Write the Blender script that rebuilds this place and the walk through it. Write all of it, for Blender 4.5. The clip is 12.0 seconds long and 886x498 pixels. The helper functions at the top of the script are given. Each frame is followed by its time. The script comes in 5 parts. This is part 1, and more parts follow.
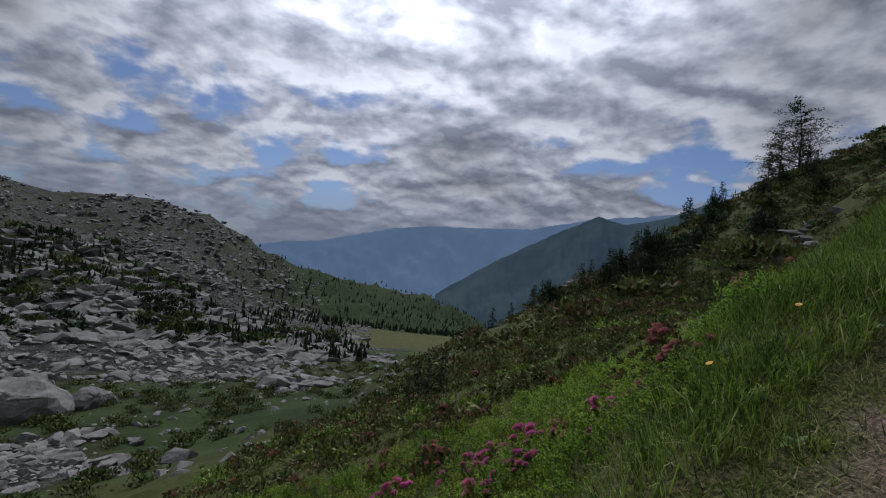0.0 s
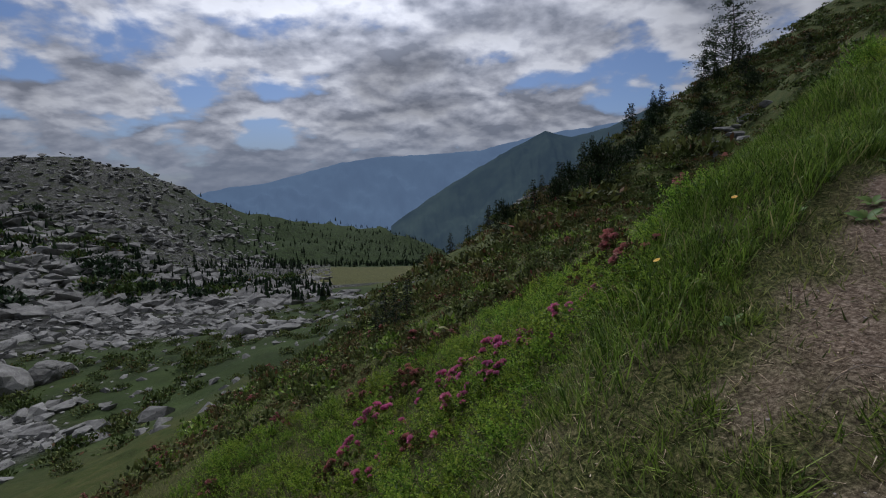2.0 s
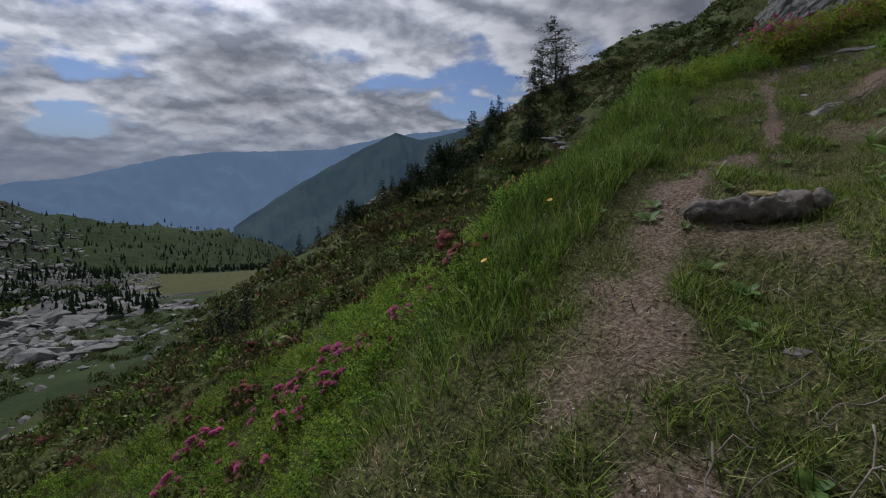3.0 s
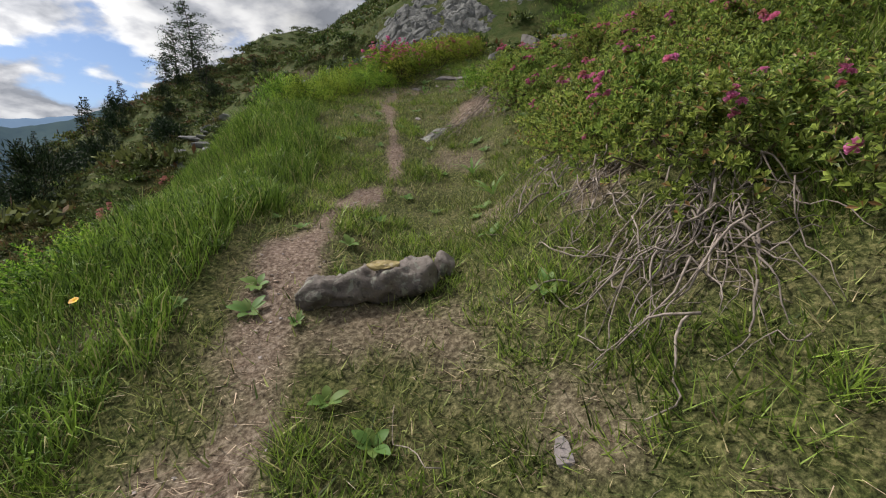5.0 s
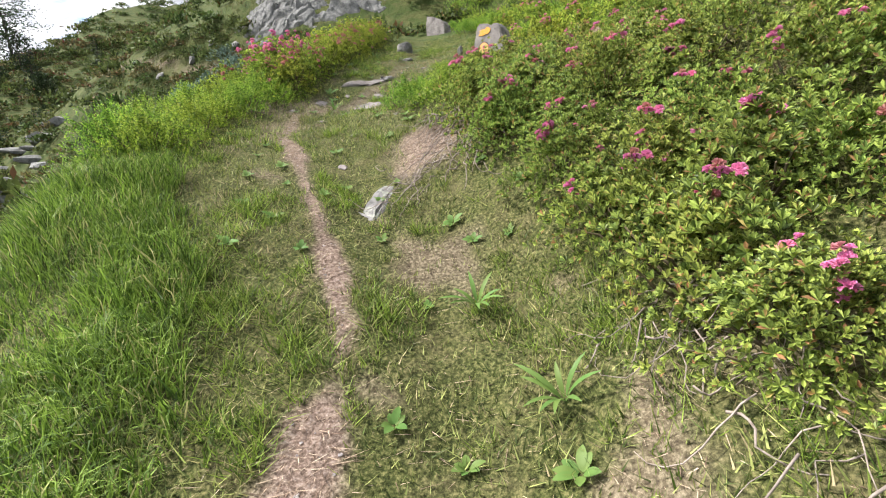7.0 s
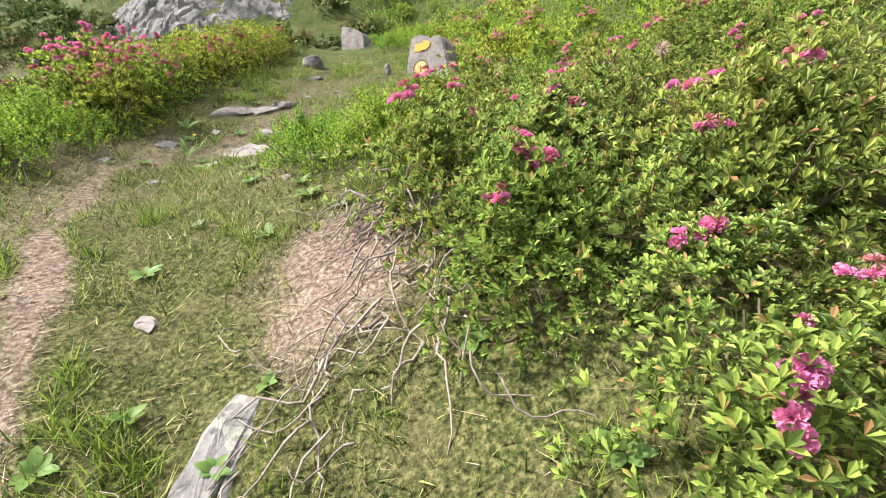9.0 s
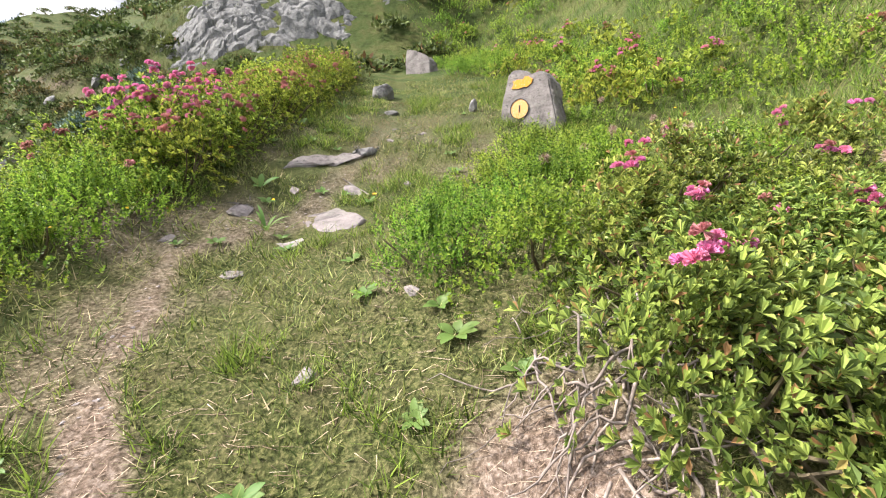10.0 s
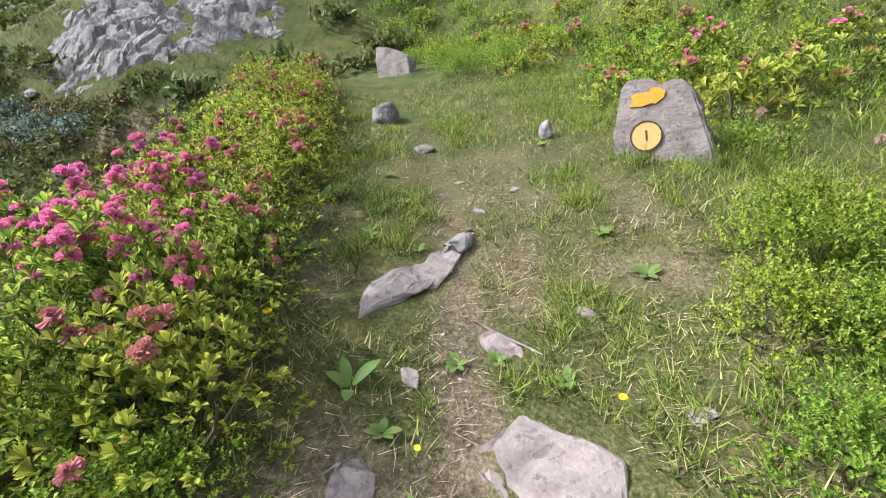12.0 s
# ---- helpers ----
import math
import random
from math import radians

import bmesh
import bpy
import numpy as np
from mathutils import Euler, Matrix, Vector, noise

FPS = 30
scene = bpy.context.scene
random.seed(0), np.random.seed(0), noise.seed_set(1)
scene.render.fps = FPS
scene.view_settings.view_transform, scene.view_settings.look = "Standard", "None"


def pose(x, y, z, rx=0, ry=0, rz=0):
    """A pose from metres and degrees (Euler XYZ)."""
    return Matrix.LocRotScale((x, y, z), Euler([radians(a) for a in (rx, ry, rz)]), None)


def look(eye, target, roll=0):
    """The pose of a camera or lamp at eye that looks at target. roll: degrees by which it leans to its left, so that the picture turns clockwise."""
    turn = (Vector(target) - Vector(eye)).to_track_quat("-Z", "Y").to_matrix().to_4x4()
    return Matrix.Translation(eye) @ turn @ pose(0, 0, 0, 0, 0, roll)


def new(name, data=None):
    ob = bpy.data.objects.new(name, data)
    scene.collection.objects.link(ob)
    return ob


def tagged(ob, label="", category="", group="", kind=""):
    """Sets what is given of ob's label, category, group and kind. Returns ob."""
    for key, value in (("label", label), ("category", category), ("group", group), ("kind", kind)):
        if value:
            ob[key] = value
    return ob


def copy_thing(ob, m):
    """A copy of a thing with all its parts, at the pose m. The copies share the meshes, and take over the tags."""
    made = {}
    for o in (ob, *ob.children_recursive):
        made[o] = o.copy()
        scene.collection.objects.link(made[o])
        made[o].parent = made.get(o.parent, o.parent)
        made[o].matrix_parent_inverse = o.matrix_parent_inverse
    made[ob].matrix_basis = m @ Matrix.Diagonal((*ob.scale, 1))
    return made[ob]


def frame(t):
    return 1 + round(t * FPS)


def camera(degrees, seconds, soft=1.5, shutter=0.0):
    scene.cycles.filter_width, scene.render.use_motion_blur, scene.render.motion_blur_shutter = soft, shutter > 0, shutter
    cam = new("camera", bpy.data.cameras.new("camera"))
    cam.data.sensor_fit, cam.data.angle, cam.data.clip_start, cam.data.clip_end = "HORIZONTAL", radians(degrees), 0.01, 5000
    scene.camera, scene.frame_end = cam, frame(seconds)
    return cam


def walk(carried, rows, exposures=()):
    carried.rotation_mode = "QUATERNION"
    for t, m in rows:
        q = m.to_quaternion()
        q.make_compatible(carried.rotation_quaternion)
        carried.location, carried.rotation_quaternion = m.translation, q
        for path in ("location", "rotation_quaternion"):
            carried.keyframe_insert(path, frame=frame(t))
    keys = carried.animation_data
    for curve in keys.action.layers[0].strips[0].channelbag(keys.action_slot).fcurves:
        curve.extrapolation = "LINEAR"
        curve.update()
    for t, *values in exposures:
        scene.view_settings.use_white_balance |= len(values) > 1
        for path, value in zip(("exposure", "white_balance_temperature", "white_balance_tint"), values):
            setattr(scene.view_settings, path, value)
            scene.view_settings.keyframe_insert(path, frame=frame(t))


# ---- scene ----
cam = camera(86.58, 12.0, soft=1.1)
# seconds, eye x y z, tilt, roll, turn
PATH = [
    (0, -0, 0, 1.5, 90.64, 4.71, 0),
    (0.5, -0.003, -0.008, 1.509, 89.06, 3.61, 1.26),
    (1, -0.016, -0.004, 1.503, 86.49, 1.9, 0.02),
    (1.5, -0.025, -0.009, 1.501, 84.04, 0.25, -2.22),
    (2, -0.021, -0.01, 1.497, 82.11, -1.19, -5.76),
    (2.5, 0.057, 0.04, 1.49, 81.61, -1.34, -12.19),
    (3, 0.159, 0.104, 1.493, 81.97, -0.02, -23.59),
    (3.5, 0.322, 0.309, 1.497, 82.05, 3.03, -39.51),
    (3.7, 0.395, 0.428, 1.512, 81.92, 4.39, -45.65),
    (5.3, 1.482, 0.872, 2.027, 80.83, -2.41, -65.99),
    (5.5, 1.608, 1.042, 2.157, 80.49, -2.61, -68.8),
    (6, 2.081, 1.362, 2.294, 79.35, -2.9, -72.43),
    (6.5, 2.626, 1.689, 2.529, 78.44, -3.68, -73.53),
    (7, 3.032, 2.064, 2.787, 77.62, -5.09, -74.41),
    (7.2, 3.125, 2.128, 2.874, 77.34, -5.98, -74.56),
    (8.8, 5.251, 2.626, 3.227, 78.7, -4.67, -84.78),
    (9, 5.505, 2.73, 3.276, 78.83, -4.07, -84.47),
    (9.5, 6.044, 3.022, 3.541, 79.52, -3.33, -82.87),
    (10, 6.422, 3.53, 3.789, 80.41, -2.67, -80.69),
    (10.5, 6.826, 3.945, 3.963, 81.04, -2.63, -78.96),
    (11, 7.442, 4.359, 4.268, 81.26, -3.28, -79),
    (11.5, 7.863, 4.785, 4.493, 80.61, -4.53, -81.88),
    (12, 8.308, 5.121, 4.636, 77.45, -9.38, -88.51),
]


def carried(x, y, z, tilt, roll, turn):
    return pose(x, y, z, tilt, 0, turn) @ pose(0, 0, 0, 0, 0, roll)


walk(cam, [(r[0], carried(*r[1:])) for r in PATH],
     exposures=[(0.0, -1.62, 5650, 14), (2.0, -1.6, 5700, 14), (3.7, -1.32, 5900, 13), (5.3, -0.3, 6350, 10), (6.0, 0.06, 6350, 10), (7.0, 0.7, 6200, 11), (9.0, 1.0, 6350, 12), (12.0, 0.8, 6000, 18)])

# ------------------------------------------------------------------ world and sun
SUN_AZ, SUN_EL = -5.0, 50.0          # degrees from +y towards +x, and above the horizon
sun_way = Vector((math.sin(radians(SUN_AZ)) * math.cos(radians(SUN_EL)),
                  math.cos(radians(SUN_AZ)) * math.cos(radians(SUN_EL)), math.sin(radians(SUN_EL))))


class Nodes:
    """Short hand for node trees."""

    def __init__(self, tree):
        self.tree = tree

    def add(self, kind, **values):
        n = self.tree.nodes.new(kind)
        for k, v in values.items():
            if k == "inputs":
                for s, x in v.items():
                    if isinstance(x, bpy.types.NodeSocket):
                        self.tree.links.new(x, n.inputs[s])
                    else:
                        n.inputs[s].default_value = x
            else:
                setattr(n, k, v)
        return n

    def math(self, op, a, b=0.0, c=0.0, clamp=False):
        return self.add("ShaderNodeMath", operation=op, use_clamp=clamp, inputs={0: a, 1: b, 2: c}).outputs[0]

    def noise(self, scale, detail=4.0, rough=0.55, vector=None, distortion=0.0, out=0):
        n = self.add("ShaderNodeTexNoise", inputs={"Scale": scale, "Detail": detail, "Roughness": rough, "Distortion": distortion})
        if vector is not None:
            self.tree.links.new(vector, n.inputs["Vector"])
        return n.outputs[out]

    def ramp(self, fac, stops, interpolation="LINEAR"):
        n = self.add("ShaderNodeValToRGB", inputs={0: fac})
        n.color_ramp.interpolation = interpolation
        e = n.color_ramp.elements
        while len(e) < len(stops):
            e.new(0.5)
        for el, (p, c) in zip(e, stops):
            el.position, el.color = p, (c, c, c, 1) if isinstance(c, (int, float)) else (*c, 1)
        return n.outputs[0]

    def mix(self, fac, a, b, blend="MIX"):
        n = self.add("ShaderNodeMix", data_type="RGBA", blend_type=blend)
        for s, x in ((n.inputs[0], fac), (n.inputs[6], a), (n.inputs[7], b)):
            if isinstance(x, bpy.types.NodeSocket):
                self.tree.links.new(x, s)
            elif isinstance(x, (int, float)):
                s.default_value = x if s.type == "VALUE" else (x, x, x, 1)
            else:
                s.default_value = (*x, 1)
        return n.outputs[2]


def build_world():
    world = bpy.data.worlds.new("sky")
    world.use_nodes = True
    scene.world = world
    t = world.node_tree
    t.nodes.clear()
    n = Nodes(t)
    d = n.add("ShaderNodeTexCoord").outputs["Generated"]
    sky = n.add("ShaderNodeTexSky", sky_type="NISHITA", sun_disc=False, sun_elevation=radians(SUN_EL),
                sun_rotation=radians(SUN_AZ), altitude=2000.0, dust_density=2.0).outputs[0]
    sky = n.mix(1.0, sky, (0.105, 0.105, 0.11), "MULTIPLY")
    xyz = n.add("ShaderNodeSeparateXYZ", inputs={0: d})
    # a cloud layer at one height: it shrinks towards the horizon
    lift = n.math("ADD", n.math("MAXIMUM", xyz.outputs[2], 0.0), 0.38)
    flat = n.add("ShaderNodeCombineXYZ", inputs={0: n.math("DIVIDE", xyz.outputs[0], lift), 1: n.math("DIVIDE", xyz.outputs[1], lift), 2: n.math("MULTIPLY", xyz.outputs[2], 1.2)}).outputs[0]

    def density(shift):
        v = n.add("ShaderNodeMapping", inputs={"Vector": flat, "Location": (5.35 + shift[0], 2.2 + shift[1], 0.3), "Scale": (1.0, 1.0, 1.0)}).outputs[0]
        big = n.noise(1.1, 2.0, 0.5, v, 0.2)
        puff = n.noise(4.6, 8.0, 0.5, v, 0.1)
        return n.math("ADD", n.math("MULTIPLY", big, 0.5), n.math("MULTIPLY", puff, 0.5))

    dens = density((0.0, 0.0))
    sunward = density((sun_way.x * 0.07, sun_way.y * 0.07))
    cover = n.ramp(dens, [(0.39, 0.0), (0.46, 1.0)], "EASE")
    # rims towards the sun are white, the sides away from it and the thick middles grey
    side = n.math("MULTIPLY_ADD", n.math("SUBTRACT", dens, sunward), 8.0, 0.5, True)
    thick = n.ramp(dens, [(0.45, 1.0), (0.54, 0.84), (0.63, 0.55)])
    shade = n.mix(1.0, n.ramp(side, [(0.1, (0.50, 0.52, 0.57)), (0.5, (0.95, 0.95, 0.98)), (0.9, (1.55, 1.52, 1.48))]), thick, "MULTIPLY")
    dot = n.add("ShaderNodeVectorMath", operation="DOT_PRODUCT", inputs={0: d, 1: tuple(sun_way)}).outputs["Value"]
    near = n.math("POWER", n.math("MAXIMUM", dot, 0.0), 10.0)
    wide = n.math("POWER", n.math("MAXIMUM", dot, 0.0), 4.0)
    glow = n.math("ADD", n.math("MULTIPLY", near, 4.0), n.math("MULTIPLY", wide, 1.25))
    cloud = n.mix(1.0, shade, n.math("ADD", glow, 0.78), "MULTIPLY")
    sky = n.mix(1.0, sky, n.math("MULTIPLY_ADD", glow, 0.5, 1.5), "MULTIPLY")
    col = n.mix(cover, sky, cloud)
    # pale air low over the mountains
    col = n.mix(n.ramp(xyz.outputs[2], [(0.0, 0.75), (0.16, 0.0)], "EASE"), col, n.mix(1.0, (0.62, 0.70, 0.83), n.math("ADD", wide, 0.75), "MULTIPLY"))
    t.links.new(n.add("ShaderNodeBackground", inputs={0: col, 1: 0.88}).outputs[0], n.add("ShaderNodeOutputWorld").inputs[0])


build_world()
sun = new("sun", bpy.data.lights.new("sun", "SUN"))
sun.data.energy, sun.data.angle, sun.data.color = 5.4, radians(4), (1.0, 0.93, 0.82)
sun.matrix_world = look(sun_way * 100, (0, 0, 0))

# ------------------------------------------------------------------ the lie of the land
def curve_at(table, v):
    a = np.array(table, float)
    return np.interp(v, a[:, 0], a[:, 1])


def smooth(a, b, v):
    q = np.clip((v - a) / (b - a), 0, 1)
    return q * q * (3 - 2 * q)


def soft_max(a, b, k):
    m = np.maximum(a, b)
    return m + k * np.log(np.exp((a - m) / k) + np.exp((b - m) / k))


def hashed(ix, iy, seed):
    v = (ix.astype(np.int64) * 374761393 + iy.astype(np.int64) * 668265263 + seed * 1442695041) & 0xFFFFFFFF
    v = ((v ^ (v >> 13)) * 1274126177) & 0xFFFFFFFF
    return ((v ^ (v >> 16)) & 0xFFFF) / 65535.0


def rough(x, y, size, seed=1, octaves=3):
    """Smooth random bumps of about that size, between -1 and 1."""
    out, amp, tot = 0.0, 1.0, 0.0
    for o in range(octaves):
        u, v = x / size * 2**o, y / size * 2**o
        iu, iv = np.floor(u), np.floor(v)
        fu, fv = u - iu, v - iv
        fu, fv = fu * fu * (3 - 2 * fu), fv * fv * (3 - 2 * fv)
        a, b = hashed(iu, iv, seed + o), hashed(iu + 1, iv, seed + o)
        c, e = hashed(iu, iv + 1, seed + o), hashed(iu + 1, iv + 1, seed + o)
        out = out + amp * ((a + (b - a) * fu) * (1 - fv) + (c + (e - c) * fu) * fv - 0.5) * 2
        tot, amp = tot + amp, amp * 0.5
    return out / tot


# the trail: x, y, height of its ground
TRAIL = [(-6, -2, -2.2), (-2, -0.7, -0.75), (-0, 0, -0), (0.16, 0.1, -0.01), (0.39, 0.43, 0.01), (1.61, 1.04, 0.66), (2.63, 1.69, 1.03), (3.12, 2.13, 1.37), (5.25, 2.63, 1.73), (6.42, 3.53, 2.29), (7.44, 4.36, 2.77), (8.31, 5.12, 3.14), (10.3, 5.1, 3.62), (11.2, 5, 4.05), (13.8, 5.4, 4.85), (17.4, 6.1, 6.0), (20, 8.5, 6.5), (22, 13, 6.8), (24, 20, 7.1)]


AXIS = (0.92, 0.39)                  # the way in which the trail mostly runs


def trail_table():
    p = np.array(TRAIL, float)
    run, side = p[:, 0] * AXIS[0] + p[:, 1] * AXIS[1], p[:, 1] * AXIS[0] - p[:, 0] * AXIS[1]
    at = np.arange(-8, 36, 0.1)
    k = np.exp(-((np.arange(-12, 13) / 6.0) ** 2))
    k /= k.sum()
    soft = [np.convolve(np.pad(np.interp(at, run, v), 12, mode="edge"), k, "valid") for v in (side, p[:, 2])]
    return at, soft[0], soft[1]


TR_AT, TR_SIDE, TR_Z = trail_table()


def trail_near(x, y):
    """Distance from the trail (left is positive), the height of the trail there, and the way along it."""
    along = x * AXIS[0] + y * AXIS[1]
    off = (y * AXIS[0] - x * AXIS[1] - np.interp(along, TR_AT, TR_SIDE)) / np.hypot(1, np.interp(along, TR_AT, np.gradient(TR_SIDE, TR_AT)))
    return off, np.interp(along, TR_AT, TR_Z), along


def on_trail(along, off):
    """The place that far along the trail and that far to its left."""
    side = np.interp(along, TR_AT, TR_SIDE) + off
    return along * AXIS[0] - side * AXIS[1], along * AXIS[1] + side * AXIS[0]


# skylines: bearing in degrees from +y towards +x, and rise over run seen from the start
RIM_ROCKY = [(-75, -0.01), (-49.8, -0.012), (-43.3, -0.014), (-39.4, -0.019), (-35.5, -0.026), (-32, -0.054), (-28.2, -0.092), (-24.1, -0.149), (-19.9, -0.164), (-15.4, -0.196), (-11.3, -0.24), (-7.7, -0.297), (-4, -0.36)]
RIM_LEFT = [(-80, 0.1), (-52.8, 0.075), (-47.1, 0.075), (-43.6, 0.068), (-41.3, 0.052), (-39.7, 0.054), (-36.3, 0.055), (-32.3, 0.064), (-29.9, 0.053), (-26.7, 0.041), (-24.3, 0.021), (-21.2, -0.018), (-17.4, -0.042), (-12.2, -0.064), (-8.1, -0.077), (-2.6, -0.088), (1.7, -0.112), (3.8, -0.126), (12, -0.19)]
RIM_FAR = [(-60, -0.04), (-39.3, -0.04), (-30.1, -0.031), (-22.4, -0.014), (-18.9, 0.002), (-15.1, 0.008), (-10, 0.031), (-6, 0.049), (-1.9, 0.06), (0.9, 0.062), (5, 0.065), (10.4, 0.069), (14.3, 0.085), (18, 0.1), (26.2, 0.115), (40, 0.12)]
RIM_RIGHT = [(-0.5, -0.085), (4.7, -0.023), (9.2, 0.025), (14.3, 0.073), (18, 0.104), (21.1, 0.09), (25.1, 0.108), (29.3, 0.138), (32.8, 0.15), (42.8, 0.19), (70, 0.2)]
RIM_SLOPE = [(-10, -0.3), (2, -0.19), (8.6, -0.14), (12.3, -0.082), (17.2, -0.022), (19.4, -0.02), (21.5, 0.0), (24.2, 0.05), (29.4, 0.112), (33.5, 0.165), (38.2, 0.203), (40.5, 0.222), (42.4, 0.25), (46.6, 0.288), (51.5, 0.33), (60, 0.39), (80, 0.46), (120, 0.5)]


def land(x, y):
    """Height of the ground."""
    r, az = np.hypot(x, y), np.degrees(np.arctan2(x, y))
    off, zt, along = trail_near(x, y)
    plane = 0.56 * x - 0.19 * y
    # the hillside, up to its skyline, behind which it falls away
    rim = curve_at(RIM_SLOPE, az)
    far = curve_at([(-10, 40), (10, 60), (20, 70), (36, 62), (44, 75), (60, 80), (120, 90)], az)
    goal = rim * far + 1.5
    at_rim = 0.56 * far * np.sin(np.radians(az)) - 0.19 * far * np.cos(np.radians(az))
    q = np.clip(r / far, 0, 1)
    hill = plane + (goal - at_rim) * q * q
    hill = np.where(r > far, goal - 0.35 * (r - far), hill)
    behind = np.abs(az) > 125
    hill = np.where(behind, np.clip(plane, -12, 60), hill)
    hill = hill + rough(x, y, 9.0, 3) * 0.9 * smooth(6, 25, r) + rough(x, y, 2.2, 5) * 0.22 * smooth(5, 12, r)
    # the bowl beside the spur on which the trail climbs
    hill = hill - 3.4 * np.exp(-((off - 10) / 6.0) ** 2) * smooth(4, 12, along) * smooth(15, 45, az)
    # the spur with its bench
    left = curve_at([(-2, -0.25), (2, -0.1), (4, 0.08), (7, 0.12), (11, 0.06), (20, 0.0)], along)
    edge = curve_at([(-2, 0.5), (1, 0.8), (3.5, 1.2), (5, 1.5), (7, 1.9), (9, 1.7), (12, 1.5), (20, 1.3)], along)
    right = curve_at([(-2, 0.25), (1, 0.3), (3, 0.55), (7, 0.55), (9, 0.25), (11, 0.12), (20, 0.15)], along)
    lo, ro = np.maximum(off, 0), np.maximum(-off, 0)
    over = np.maximum(lo - edge, 0)
    bench = zt + left * np.minimum(lo, edge) - 0.62 * over * smooth(0, 1.2, over) + right * np.maximum(ro - 0.45, 0)
    bench = bench + rough(x, y, 0.9, 11) * 0.05 + rough(x, y, 0.25, 13, 2) * 0.018
    bench = bench - 0.05 * np.exp(-(off / 0.3) ** 2)
    w = 1 - np.where(off > 0, smooth(2.5, 9.0, off), smooth(3.2, 8.0, -off))
    w = w * (1 - smooth(20, 26, along))
    ground = hill * (1 - w) + bench * w
    # valley floor, and the ridges round it
    floor = -9.6 - 0.085 * np.maximum(y - 25, 0) - 0.075 * np.maximum(y - 60, 0) + rough(x, y, 14, 21) * 0.7
    floor = np.maximum(floor, -330)
    floor = floor + 0.05 * np.maximum(-x - 15, 0)
    ground = np.where(np.abs(az) < 125, soft_max(ground, floor, 0.8), ground)
    for rims, dist, width, amp, seed in ((RIM_ROCKY, [(-75, 130), (-40, 120), (-25, 95), (-5, 75)], 0.75, 4.0, 31), (RIM_LEFT, [(-80, 520), (-20, 620), (12, 900)], 0.7, 26.0, 41)):
        d = curve_at(dist, az)
        top = curve_at(rims, az) * d + 1.5
        base = floor - 3
        q = np.clip((r - d * (1 - width)) / (d * width), 0, 1)
        ridge = base + (top - base) * (q**1.15)
        ridge = ridge + rough(x, y, d * 0.12, seed, 5) * amp * np.sqrt(q) * (1 - 0.6 * q) - np.abs(rough(x, y, d * 0.05, seed + 5, 3)) * amp * 0.5 * np.sqrt(q)
        ridge = np.where(r > d, top - 0.3 * (r - d), ridge)
        ridge = np.where((az < 25) & (az > -110), ridge, -200)
        ground = soft_max(ground, ridge, 0.5)
    return ground


def mesh_of(name, verts, faces, mat=None, smooth_shade=False, mats=None, index=None):
    """A mesh from arrays: faces are triangles or quads."""
    me = bpy.data.meshes.new(name)
    verts, faces = np.asarray(verts, np.float32), np.asarray(faces, np.int32)
    me.vertices.add(len(verts))
    me.vertices.foreach_set("co", verts.ravel())
    k = faces.shape[1]
    me.loops.add(faces.size)
    me.loops.foreach_set("vertex_index", faces.ravel())
    me.polygons.add(len(faces))
    me.polygons.foreach_set("loop_start", np.arange(0, faces.size, k, dtype=np.int32))
    if mats:
        for m in mats:
            me.materials.append(m)
        me.polygons.foreach_set("material_index", np.asarray(index, np.int32))
    elif mat:
        me.materials.append(mat)
    me.update(calc_edges=True)
    me.polygons.foreach_set("use_smooth", np.full(len(faces), smooth_shade))
    return me


def grid_faces(nx, ny):
    i = np.arange(nx * ny).reshape(ny, nx)
    return np.stack([i[:-1, :-1], i[:-1, 1:], i[1:, 1:], i[1:, :-1]], -1).reshape(-1, 4)


# ------------------------------------------------------------------ materials
def material(name):
    m = bpy.data.materials.new(name)
    m.use_nodes = True
    t = m.node_tree
    t.nodes.clear()
    n = Nodes(t)
    return m, n


def finish(m, n, colour, roughness=0.8, bump=None, strength=0.4, distance=0.02, specular=0.3, through_light=0.0, metallic=0.0):
    t = m.node_tree
    b = n.add("ShaderNodeBsdfPrincipled", inputs={"Roughness": roughness, "Specular IOR Level": specular, "Metallic": metallic})
    if isinstance(colour, bpy.types.NodeSocket):
        t.links.new(colour, b.inputs["Base Color"])
    else:
        b.inputs["Base Color"].default_value = (*colour, 1)
    if bump is not None:
        bn = n.add("ShaderNodeBump", inputs={"Strength": strength, "Distance": distance, "Height": bump})
        t.links.new(bn.outputs[0], b.inputs["Normal"])
    out = b.outputs[0]
    if through_light > 0:
        tr = n.add("ShaderNodeBsdfTranslucent")
        if isinstance(colour, bpy.types.NodeSocket):
            t.links.new(colour, tr.inputs[0])
        else:
            tr.inputs[0].default_value = (*colour, 1)
        out = n.add("ShaderNodeMixShader", inputs={0: through_light, 1: out, 2: tr.outputs[0]}).outputs[0]
    t.links.new(out, n.add("ShaderNodeOutputMaterial").inputs[0])
    return m


